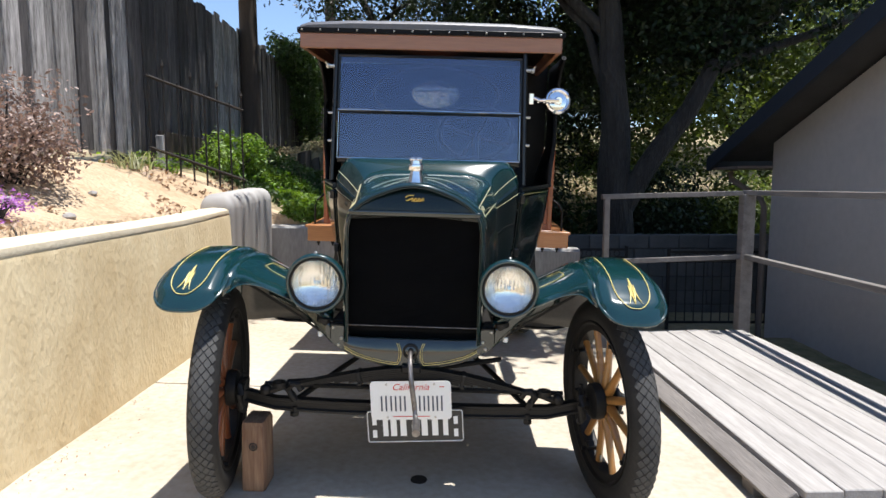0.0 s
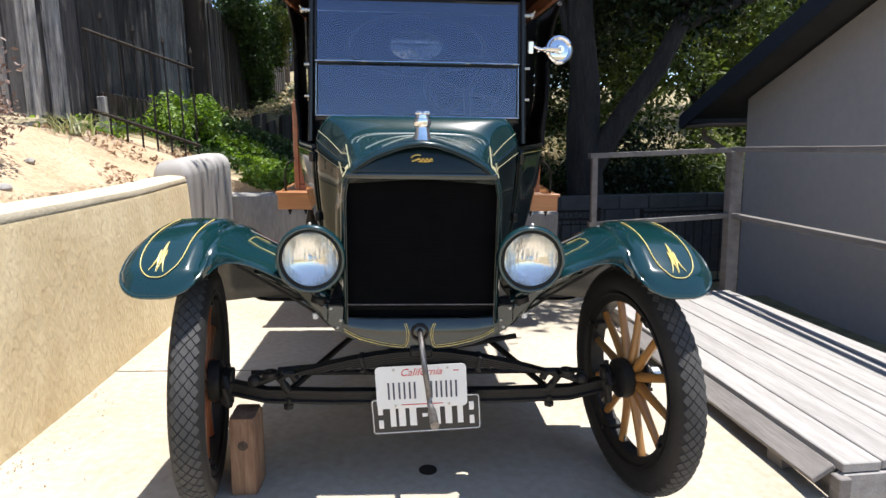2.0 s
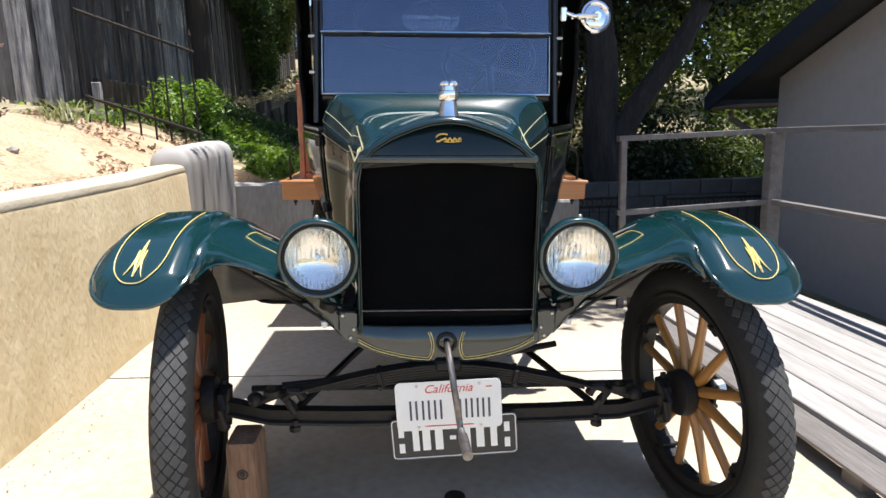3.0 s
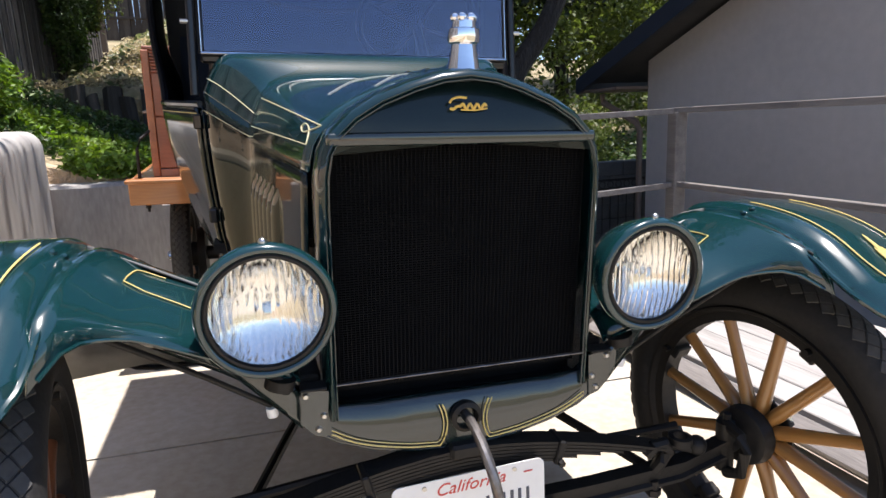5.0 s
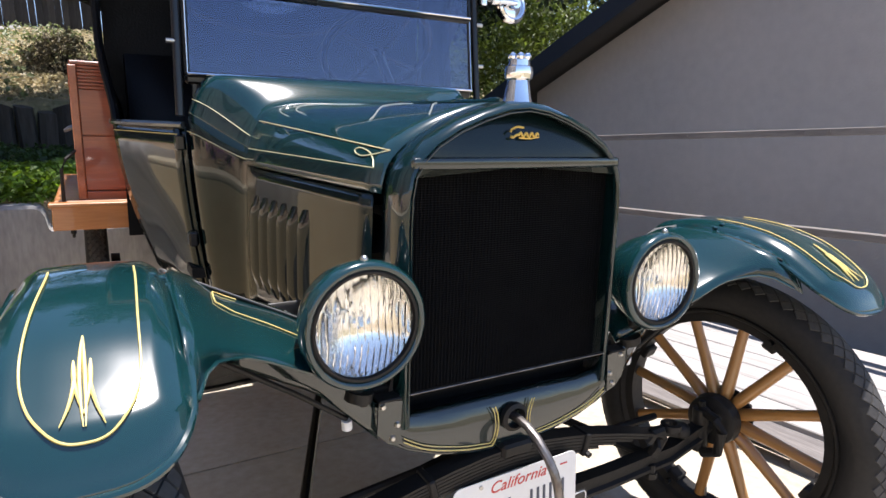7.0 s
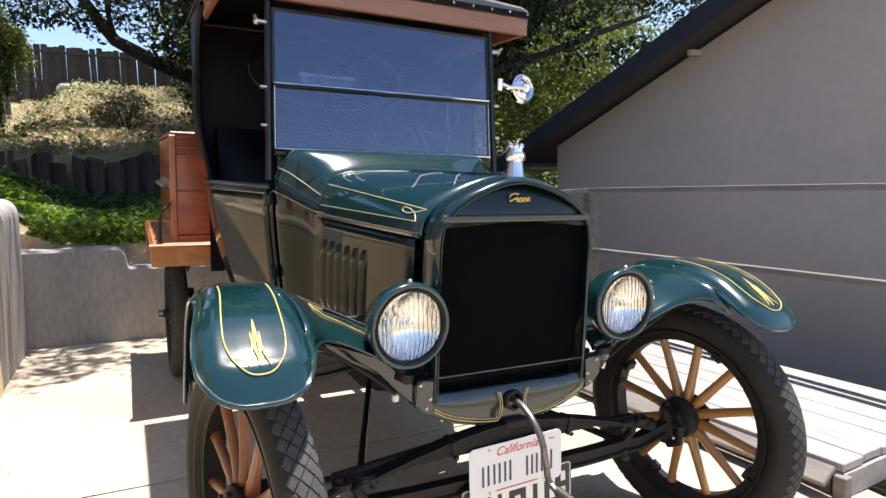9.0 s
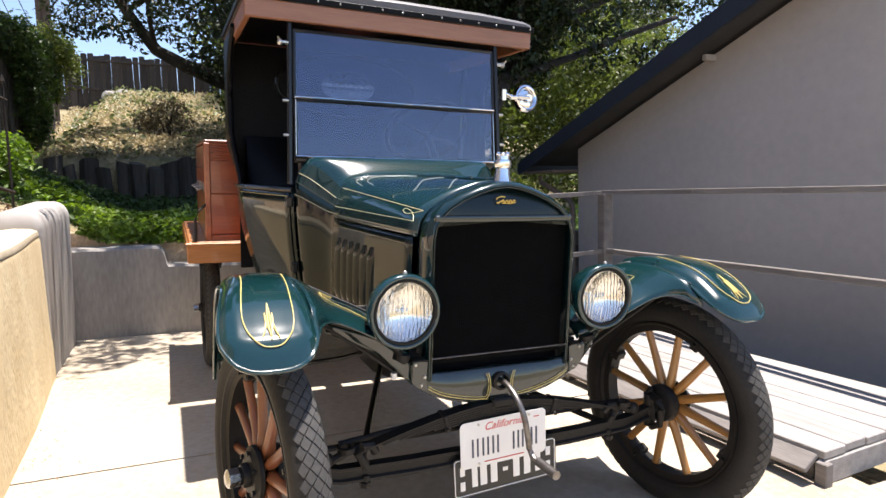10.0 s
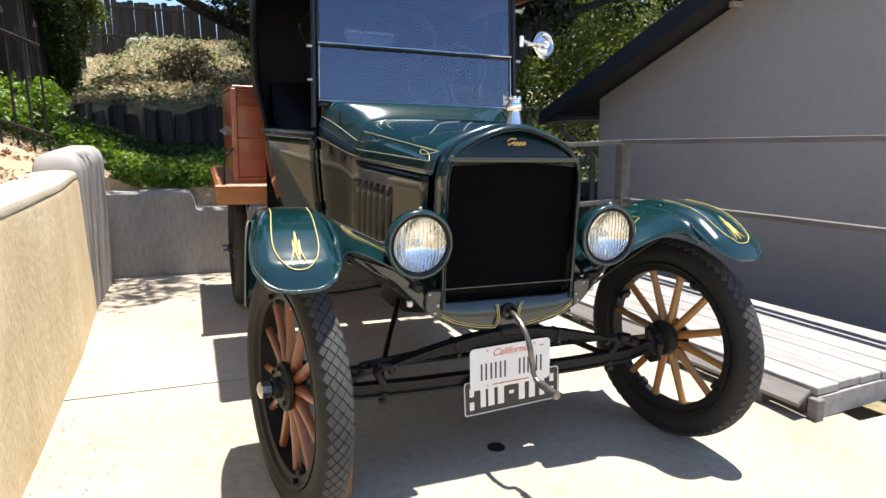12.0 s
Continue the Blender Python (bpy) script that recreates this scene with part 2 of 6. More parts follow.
L_LITTER = leaf_mat("fallen_leaf", (0.20, 0.12, 0.07), (0.32, 0.21, 0.13), 0.1)
L_BLADE = leaf_mat("grass_blade", (0.16, 0.22, 0.08), (0.26, 0.26, 0.13), 0.3)

# ---- mesh helpers ----


def finish(bm, smooth=0.6):
    bmesh.ops.recalc_face_normals(bm, faces=bm.faces)
    for f in bm.faces:
        f.smooth = True
    for e in bm.edges:
        if len(e.link_faces) == 2 and e.calc_face_angle(0) > smooth:
            e.smooth = False


def mesh_of(name, bm, material, smooth=0.6, clean=True):
    if clean:
        finish(bm, smooth)
    me = bpy.data.meshes.new(name)
    bm.to_mesh(me)
    bm.free()
    me.materials.append(material)
    return me


def part(name, bm, material, parent, label="", smooth=0.6):
    """One mesh object under a thing or under a part."""
    ob = new(name, bm if isinstance(bm, bpy.types.Mesh) else mesh_of(name, bm, material, smooth))
    ob.parent = parent
    return tagged(ob, label)


def thing(name, label, category, m=None, group="", kind=""):
    """An empty at the base of a thing with parts."""
    ob = new(name)
    ob.empty_display_size = 0.1
    ob.matrix_world = m or Matrix()
    return tagged(ob, label, category, group, kind)


def solid(name, bm, material, label, category, m=None, group="", kind="", smooth=0.6):
    """A thing or a piece of the setting that is one mesh."""
    ob = new(name, bm if isinstance(bm, bpy.types.Mesh) else mesh_of(name, bm, material, smooth))
    if m is not None:
        ob.matrix_world = m
    return tagged(ob, label, category, group, kind)


def box(bm, c, s, bevel=0.0, rot=None, seg=1):
    m = Matrix.Translation(c) @ (rot or Matrix()) @ Matrix.Diagonal((*s, 1))
    r = bmesh.ops.create_cube(bm, size=1.0, matrix=m)
    if bevel:
        es = list({e for v in r["verts"] for e in v.link_edges})
        bmesh.ops.bevel(bm, geom=es, offset=bevel, segments=seg, affect="EDGES", profile=0.5)
    return bm


def frame_at(a, b):
    """A turn whose z runs from a to b."""
    return (Vector(b) - Vector(a)).to_track_quat("Z", "Y").to_matrix().to_4x4()


def rod(bm, a, b, r, r2=None, seg=12, caps=True):
    a, b = Vector(a), Vector(b)
    m = Matrix.Translation((a + b) / 2) @ frame_at(a, b)
    bmesh.ops.create_cone(bm, cap_ends=caps, segments=seg, radius1=r, radius2=r if r2 is None else r2, depth=(b - a).length, matrix=m)
    return bm


def tube(bm, pts, r, seg=8, radii=None):
    """A round bar along points."""
    pts = [Vector(p) for p in pts]
    rings = []
    up = Vector((0.13, 0.27, 1)).normalized()
    for i, p in enumerate(pts):
        d = (pts[min(i + 1, len(pts) - 1)] - pts[max(i - 1, 0)]).normalized()
        u = d.cross(up if abs(d.dot(up)) < 0.95 else Vector((1, 0, 0))).normalized()
        v = d.cross(u)
        rr = radii[i] if radii else r
        rings.append([p + (u * math.cos(a) + v * math.sin(a)) * rr for a in (2 * math.pi * k / seg for k in range(seg))])
    return loft(bm, rings, True, True)


def loft(bm, rings, closed=True, caps=False):
    vs = [[bm.verts.new(p) for p in ring] for ring in rings]
    n = len(vs[0])
    for a, b in zip(vs, vs[1:]):
        for k in range(n if closed else n - 1):
            bm.faces.new((a[k], a[(k + 1) % n], b[(k + 1) % n], b[k]))
    if caps:
        bm.faces.new(vs[0][::-1])
        bm.faces.new(vs[-1])
    return bm


def lathe(bm, prof, m, seg=32, closed=False):
    """Turns a profile of (radius, height) about the z of m."""
    rings = []
    for k in range(seg):
        a = 2 * math.pi * k / seg
        rings.append([m @ Vector((r * math.cos(a), r * math.sin(a), h)) for r, h in prof])
    vs = [[bm.verts.new(p) for p in ring] for ring in rings]
    n = len(prof)
    for i in range(seg):
        a, b = vs[i], vs[(i + 1) % seg]
        for k in range(n if closed else n - 1):
            j = (k + 1) % n
            if (a[k].co - b[k].co).length < 1e-7 and (a[j].co - b[j].co).length < 1e-7:
                continue
            if (a[k].co - b[k].co).length < 1e-7:
                bm.faces.new((a[k], b[j], a[j]))
            elif (a[j].co - b[j].co).length < 1e-7:
                bm.faces.new((a[k], b[k], a[j]))
            else:
                bm.faces.new((a[k], b[k], b[j], a[j]))
    return bm


def prism(bm, outline, a, b, axis="y"):
    """A flat outline given as pairs, carried from a to b along an axis."""
    def at(u, v, w):
        return {"y": (u, w, v), "x": (w, u, v), "z": (u, v, w)}[axis]
    lo = [bm.verts.new(at(u, v, a)) for u, v in outline]
    hi = [bm.verts.new(at(u, v, b)) for u, v in outline]
    n = len(outline)
    for k in range(n):
        bm.faces.new((lo[k], lo[(k + 1) % n], hi[(k + 1) % n], hi[k]))
    bm.faces.new(lo[::-1])
    bm.faces.new(hi)
    return bm


def grid_sheet(bm, nu, nv, f):
    """A sheet of points f(u, v), with u and v from 0 to 1."""
    return loft(bm, [[f(i / nu, j / nv) for j in range(nv + 1)] for i in range(nu + 1)], False)


def thicken(ob, t, offset=-1):
    md = ob.modifiers.new("thickness", "SOLIDIFY")
    md.thickness, md.offset = t, offset
    return ob


def line_at(keys, t):
    ks = [k for k, _ in keys]
    return float(np.interp(t, ks, [v for _, v in keys]))


def smooth_keys(keys, t):
    """A value on a smooth curve through rows of (t, value)."""
    n = len(keys)
    i = max(0, min(n - 2, sum(1 for k, _ in keys if k <= t) - 1))
    (x0, y0), (x1, y1) = keys[i], keys[i + 1]
    def slope(j):
        a, b = keys[max(0, j - 1)], keys[min(n - 1, j + 1)]
        return (b[1] - a[1]) / (b[0] - a[0])
    h = x1 - x0
    u = (t - x0) / h
    return (1 + 2 * u) * (1 - u) ** 2 * y0 + u * (1 - u) ** 2 * h * slope(i) + u * u * (3 - 2 * u) * y1 + u * u * (u - 1) * h * slope(i + 1)


def smooth_run(pts, n=6):
    """More points on a smooth line through those given."""
    P = [Vector(p) for p in pts]
    res = []
    for i in range(len(P) - 1):
        a, b, c, d = P[max(0, i - 1)], P[i], P[i + 1], P[min(len(P) - 1, i + 2)]
        for j in range(n):
            t = j / n
            res.append(0.5 * (2 * b + (c - a) * t + (2 * a - 5 * b + 4 * c - d) * t * t + (3 * b - a - 3 * c + d) * t ** 3))
    return res + [P[-1]]


def text_mesh(name, words, size, m, material, parent, thick=0.0006, shear=0.0, label=""):
    cu = bpy.data.curves.new(name, "FONT")
    cu.body, cu.size, cu.extrude, cu.shear = words, size, thick, shear
    cu.align_x, cu.align_y = "CENTER", "CENTER"
    tmp = bpy.data.objects.new(name, cu)
    scene.collection.objects.link(tmp)
    me = bpy.data.meshes.new_from_object(tmp.evaluated_get(bpy.context.evaluated_depsgraph_get()))
    bpy.data.objects.remove(tmp)
    me.materials.append(material)
    ob = new(name, me)
    ob.parent = parent
    ob.matrix_local = m
    return tagged(ob, label)


def leaves(name, pts, normals, size, material, rng, aspect=0.5, jitter=0.8):
    """Many small folded leaves at points, as one mesh."""
    n = len(pts)
    s = size * rng.uniform(0.6, 1.35, n)[:, None]
    d = rng.normal(size=(n, 3)) * jitter + normals
    d /= np.linalg.norm(d, axis=1)[:, None] + 1e-9
    a = np.cross(d, rng.normal(size=(n, 3)))
    a /= np.linalg.norm(a, axis=1)[:, None] + 1e-9
    b = np.cross(d, a)
    fold = d * s * 0.12
    co = np.stack([pts - a * s * 0.5, pts + b * s * aspect * 0.5 + fold, pts + a * s * 0.5, pts - b * s * aspect * 0.5 + fold], 1).reshape(-1, 3)
    i = np.arange(n)[:, None] * 4
    tri = np.concatenate([i + [0, 1, 2], i + [0, 2, 3]], 1).reshape(-1, 3)
    me = bpy.data.meshes.new(name)
    me.vertices.add(len(co))
    me.vertices.foreach_set("co", co.astype(np.float32).ravel())
    me.loops.add(len(tri) * 3)
    me.loops.foreach_set("vertex_index", tri.astype(np.int32).ravel())
    me.polygons.add(len(tri))
    me.polygons.foreach_set("loop_start", np.arange(0, len(tri) * 3, 3, dtype=np.int32))
    me.polygons.foreach_set("loop_total", np.full(len(tri), 3, dtype=np.int32))
    me.update()
    me.materials.append(material)
    return me


def clumps(rng, blobs, per, shell=0.55):
    """Points in leafy clumps: rows of centre, radii. Returns points and outward directions."""
    pts, nor = [], []
    for c, r in blobs:
        n = max(8, int(per * r[0] * r[1] * r[2] ** 0.5))
        d = rng.normal(size=(n, 3))
        d /= np.linalg.norm(d, axis=1)[:, None]
        k = shell + (1 - shell) * rng.random(n) ** 0.6
        k *= 1 + 0.28 * np.sin(d[:, 0] * 5 + c[0] * 3) * np.cos(d[:, 1] * 6 + c[1]) + 0.15 * rng.normal(size=n)
        pts.append(np.array(c) + d * np.array(r) * k[:, None])
        nor.append(d * 0.5 + [0, 0, 0.6])
    return np.concatenate(pts), np.concatenate(nor)

# ---- the setting ----
rng = np.random.default_rng(7)
UP = SLOPE  # things that stand on the driveway share its slope

drive = thing("driveway", "pale sunlit concrete driveway with straight joints", "driveway", UP, kind="structure")


def drive_z(y):
    """The driveway levels out towards the back."""
    return -0.045 * max(0.0, y) if y < 3.9 else -0.1755


for x0, x1, ys, dz in ((-1.75, 1.62, (1.142, 2.0, 3.0, 3.95), 0.0), (-1.75, 1.62, (-2.4, -0.3, 0.0, 0.3, 0.7, 1.13), 0.0), (1.63, 5.5, (-2.4, -0.215), -0.004),
                       (-1.60, 1.62, (-7.0, -2.412), 0.0), (1.63, 5.5, (-7.0, -2.412), -0.004)):
    bm = bmesh.new()
    loft(bm, [[(x0, y, drive_z(y) + dz), (x1, y, drive_z(y) + dz), (x1, y, drive_z(y) + dz - 0.12), (x0, y, drive_z(y) + dz - 0.12)] for y in ys], True, True)
    part("slab", bm, M_CONCRETE, drive)
bm = bmesh.new()
rod(bm, (0.032, 0.096, -0.008), (0.032, 0.096, -0.002), 0.034, seg=20)
part("drain_plug", bm, M_IRON, drive, "round dark iron plug")

def smooth_step(a, b, t):
    u = min(1.0, max(0.0, (t - a) / (b - a)))
    return u * u * (3 - 2 * u)


# retaining wall, with a rounded plastered top
def wall_foot(y):
    return -1.540 - 0.018 * y - 0.045 * smooth_step(1.6, 2.7, y) + 0.004 * math.sin(3.1 * y)


def wall_face(y, v):
    """The face leans back a little towards the far end."""
    return wall_foot(y) - (0.012 + 0.025 * smooth_step(0.5, 2.8, y)) * v


def wall_height(y):
    return 0.915 - 0.036 * y + 0.005 * math.sin(2.3 * y + 1)


WALL_YS = np.linspace(-4.0, 2.72, 60)
bm = bmesh.new()
rings = []
for y in WALL_YS:
    z, x0, x = wall_height(y), wall_face(y, 0), wall_face(y, 1)
    rings.append([(x0, y, -0.25), (x, y, z - 0.07), (x - 0.008, y, z - 0.045), (x - 0.24, y, z - 0.045), (x - 0.24, y, -0.25)])
loft(bm, rings, True, True)
solid("retaining_wall", bm, M_STUCCO, "tan rough stucco retaining wall beside the driveway", "wall", UP, kind="structure")
# Same plaster as the face, in a paler colour for its sunlit top.
bm = bmesh.new()
rings = []
for y in WALL_YS:
    z, x = wall_height(y), wall_face(y, 1)
    rings.append([(x - 0.010, y, z - 0.058), (x - 0.004, y, z - 0.034), (x - 0.012, y, z - 0.010), (x - 0.045, y, z + 0.003), (x - 0.13, y, z + 0.006), (x - 0.25, y, z - 0.01), (x - 0.25, y, z - 0.058)])
loft(bm, rings, True, True)
solid("wall_top", bm, M_CAP, "rounded top of the retaining wall, plaster paled for sunlight", "wall cap", UP, kind="structure")

# thick plastered stub that ends the wall
bm = bmesh.new()
rings = []
PX, PY, PW, PD = -1.782, 3.19, 0.138, 0.55
for z in [-0.3 + 0.115 * k for k in range(10)] + [0.82, 0.845, 0.868, 0.888, 0.905, 0.918, 0.927, 0.932]:
    g = 0.09 * (1 - math.sqrt(max(0.0, 1 - (max(0.0, z - 0.81) / 0.123) ** 2)))
    w, d = PW - g, PD - g
    r = 0.055 - 0.4 * g
    ring = []
    for q, (sx, sy) in enumerate(((1, 1), (-1, 1), (-1, -1), (1, -1))):
        ring += [(PX + sx * (w - r) + r * math.cos(math.pi / 2 * (q + j / 7)), PY + sy * (d - r) + r * math.sin(math.pi / 2 * (q + j / 7)), z) for j in range(8)]
    rings.append(ring)
loft(bm, rings, True, True)
solid("wall_pillar", bm, M_PILLAR, "streaked grey plaster pillar with a rounded top", "pillar", UP, kind="structure", smooth=0.9)

# low wall across the back, stepped down on the right
bm = bmesh.new()
rings = []
for x, z in ((-1.75, 0.548), (-1.4, 0.553), (-1.15, 0.562), (-1.06, 0.560), (-1.03, 0.548), (-1.005, 0.51), (-0.99, 0.43), (-0.975, 0.408), (-0.6, 0.402), (0.4, 0.40), (1.4, 0.40)):
    rings.append([(x, 3.79, -0.3), (x, 3.79, z - 0.02), (x, 3.81, z), (x, 3.97, z), (x, 3.99, z - 0.02), (x, 3.99, -0.3)])
loft(bm, rings, True, True)
solid("wall_back", bm, M_GREYWALL, "grey stained plaster wall with a stepped top", "wall", UP, kind="structure")


def land(x, y):
    """The height of the land round the driveway."""
    # the bank above the retaining wall
    bank = 0.985 + 0.42 * smooth_step(-1.75, -2.9, x) + 0.05 * smooth_step(-2.9, -6, x)
    # the slope behind the back wall
    back = 0.80 + 0.085 * max(0.0, min(y, 7.7) - 3.9) + 0.55 * smooth_step(-1.2, -2.9, x)
    if y > 7.85:
        back = 1.72 + 0.225 * (min(y, 21) - 7.85) + 0.03 * max(0, y - 21) - 0.55 * smooth_step(-2.1, -2.9, x) * smooth_step(7.85, 10, y)
    z = bank + (back - bank) * smooth_step(2.6, 4.4, y) if x < -1.5 else back
    # the yard behind the deck and house lies lower
    low = -0.55 + 0.24 * max(0.0, min(y, 30) - 6.6)
    if x > 1.0:
        z = z + (low - z) * smooth_step(1.0, 1.5, x)
    if y < 3.88 and x > -1.78:
        z = -0.35
    z += 0.035 * noise.noise((x * 1.3, y * 1.3, 0.3)) + 0.015 * noise.noise((x * 5, y * 5, 2.0))
    return z


xs = sorted(set(list(np.linspace(-400, -12, 10)) + list(np.arange(-12, -3.2, 0.8)) + list(np.arange(-3.2, 1.8, 0.11)) + list(np.arange(1.8, 14, 0.7)) + list(np.linspace(14, 400, 10))))
ys = sorted(set(list(np.linspace(-400, -8, 10)) + list(np.arange(-8, -1, 0.7)) + list(np.arange(-1, 9.2, 0.13)) + list(np.arange(9.2, 24, 0.5)) + list(np.linspace(24, 600, 12))))
bm = bmesh.new()
loft(bm, [[(x, y, land(x, y) if y < 100 else land(x, 100)) for y in ys] for x in xs], False)
ground = solid("ground", bm, M_DIRT, "dry tan earth bank rising to a hillside", "ground", kind="structure", smooth=1.2)
ground.data.materials.append(M_SLOPE)
for p in ground.data.polygons:
    c = p.center
    if c.y > 4.2 or c.x > 0.9:
        p.material_index = 1

# ---- deck, rails and house ----
TURN_DECK = pose(0, 0, 0, 0, 0, 2.2)
DK = Matrix.Translation((1.448, -0.145, -0.020)) @ TURN_DECK
deck = thing("deck", "weathered grey wooden deck beside the driveway", "deck", DK, kind="structure")
x = 0.0
k = 0
while x < 1.02:
    bm = bmesh.new()
    w = 0.141
    box(bm, (x + w / 2, 1.235, 0.088 + 0.002 * math.sin(k * 2.1)), (w, 2.47 + 0.012 * math.sin(k * 5.0), 0.036), 0.004)
    part("board", bm, M_DECK, deck)
    x += w + 0.0065
    k += 1
bm = bmesh.new()
box(bm, (0.52, 0.012, 0.016), (1.04, 0.036, 0.10), 0.003)
part("fascia", bm, M_DECK, deck)
for jx in (0.03, 0.52, 1.0):
    bm = bmesh.new()
    box(bm, (jx, 1.25, 0.015), (0.045, 2.4, 0.10), 0.002)
    part("joist", bm, M_RAIL, deck)
bm = bmesh.new()
box(bm, (-0.005, 0.0, 0.005), (0.045, 0.05, 0.115), 0.004)
part("corner_block", bm, M_RAIL, deck)
bm = bmesh.new()
box(bm, (-0.054, 0.92, 0.060), (0.094, 1.80, 0.024), 0.004, rot=pose(0, 0, 0, 0, -32, 0))
part("skirt_plank", bm, M_RAIL, deck, "loose darker plank slanting along the deck's edge")
for y in (0.25, 1.6):
    bm = bmesh.new()
    box(bm, (-0.045, y, 0.010), (0.07, 0.09, 0.07), 0.003)
    part("wedge", bm, M_RAIL, deck)
bm = bmesh.new()
for i in range(3):
    box(bm, (1.0 + i * 0.02, -0.22 - 0.15 * i, -0.062), (1.6, 0.14, 0.02), 0.003)
solid("ground_plank", bm, M_DECK, "weathered planks lying on the ground before the deck", "planks", DK @ pose(0, 0, 0, 0, 0.6, -12))

rail = thing("railing", "weathered grey wooden railing with two rails along the deck", "railing", kind="structure")
for px, py, w, top in ((1.295, 2.25, 0.042, 1.10), (2.385, 2.39, 0.089, 1.12), (2.385, -0.14, 0.089, 1.12)):
    bm = bmesh.new()
    box(bm, (px, py, (top - 0.1) / 2), (w, w, top + 0.1), 0.004)
    part("post", bm, M_RAIL, rail)
for z, t, w in ((1.117, 0.036, 0.089), (0.635, 0.036, 0.085)):
    bm = bmesh.new()
    d = Vector((2.335, 2.39, z + 0.012)) - Vector((1.27, 2.25, z - 0.010))
    box(bm, Vector((1.80, 2.32, z)), (d.length + 0.02, w * 0.5, t), 0.003, rot=pose(0, 0, 0, 0, -1.1, math.degrees(math.atan2(d.y, d.x))))
    part("rail", bm, M_RAIL, rail)
    bm = bmesh.new()
    box(bm, (2.385, 1.10, z + 0.014), (0.05, 2.64, t), 0.003)
    part("rail", bm, M_RAIL, rail)
for y in (0.637, 0.766, 1.437):
    bm = bmesh.new()
    rod(bm, (2.362, y, 1.131), (2.356, y, 1.131), 0.006, seg=8)
    part("nail_head", bm, M_STEEL, rail)

HX = 3.55  # the house wall that faces the driveway
EAVE_Y, EAVE_Z, PITCH = 4.98, 1.455, 0.345
house = thing("house", "grey stucco house with dark navy eaves", "house", kind="structure")
bm = bmesh.new()
top = lambda y: EAVE_Z - 0.05 + PITCH * (EAVE_Y - y)
prism(bm, [(4.33, -0.9), (4.33, top(4.33)), (-1.2, top(-1.2)), (-1.2, -0.9)], HX, HX + 0.2, "x")
part("wall", bm, M_HOUSE, house)
bm = bmesh.new()
box(bm, (HX + 4.3, 4.23, 0.2), (8.2, 0.2, 2.35))
part("wall", bm, M_HOUSE, house)
bm = bmesh.new()
prism(bm, [(EAVE_Y, EAVE_Z + 0.01), (EAVE_Y, EAVE_Z + 0.05), (-1.6, top(-1.6) + 0.10), (-1.6, top(-1.6) + 0.06)], HX - 0.38, HX + 9, "x")
part("roof", bm, M_SHINGLE, house)
bm = bmesh.new()
prism(bm, [(EAVE_Y + 0.01, EAVE_Z + 0.06), (-1.6, top(-1.6) + 0.11), (-1.6, top(-1.6) - 0.07), (EAVE_Y + 0.01, EAVE_Z - 0.10)], HX - 0.42, HX - 0.38, "x")
part("rake_board", bm, M_NAVY, house, "dark navy painted rake board")
bm = bmesh.new()
prism(bm, [(EAVE_Y + 0.04, EAVE_Z + 0.05), (EAVE_Y + 0.04, EAVE_Z - 0.09), (EAVE_Y + 0.012, EAVE_Z - 0.09), (EAVE_Y + 0.012, EAVE_Z + 0.05)], HX - 0.42, HX + 9, "x")
part("eave_board", bm, M_NAVY, house, "dark navy painted eave board")
bm = bmesh.new()
prism(bm, [(EAVE_Y, EAVE_Z - 0.09), (EAVE_Y, EAVE_Z - 0.065), (4.32, EAVE_Z - 0.065), (4.32, EAVE_Z - 0.09)], HX - 0.375, HX + 9, "x")
part("soffit", bm, M_EAVE, house, "brown boarded soffit")
for y in (2.35, 0.2):
    bm = bmesh.new()
    box(bm, (HX - 0.06, y, top(y) - 0.03), (0.12, 0.045, 0.05), 0.003)
    part("rafter_tail", bm, M_HOUSE, house)
bm = bmesh.new()
tube(bm, [(HX - 0.24, 4.78, EAVE_Z - 0.12), (HX - 0.24, 4.76, EAVE_Z - 0.2), (HX - 0.05, 4.44, EAVE_Z - 0.42), (HX - 0.035, 4.40, EAVE_Z - 0.5), (HX - 0.035, 4.39, -0.9)], 0.032, 10)
part("downspout", bm, M_EAVE, house, "brown painted metal downspout")

# ---- the truck ----
truck = thing("vintage_truck", "dark green vintage truck with black cab and wooden-spoked wheels", "truck", UP)

# wheels
WR = 0.395


def tyre_mesh():
    bm = bmesh.new()
    prof = []
    for k in range(15):
        a = radians(-150 + 300 * k / 14)
        prof.append((0.3415 + 0.053 * math.cos(a), 0.050 * math.sin(a)))
    lathe(bm, prof, Matrix(), 72)
    return mesh_of("tyre", bm, M_RUBBER)


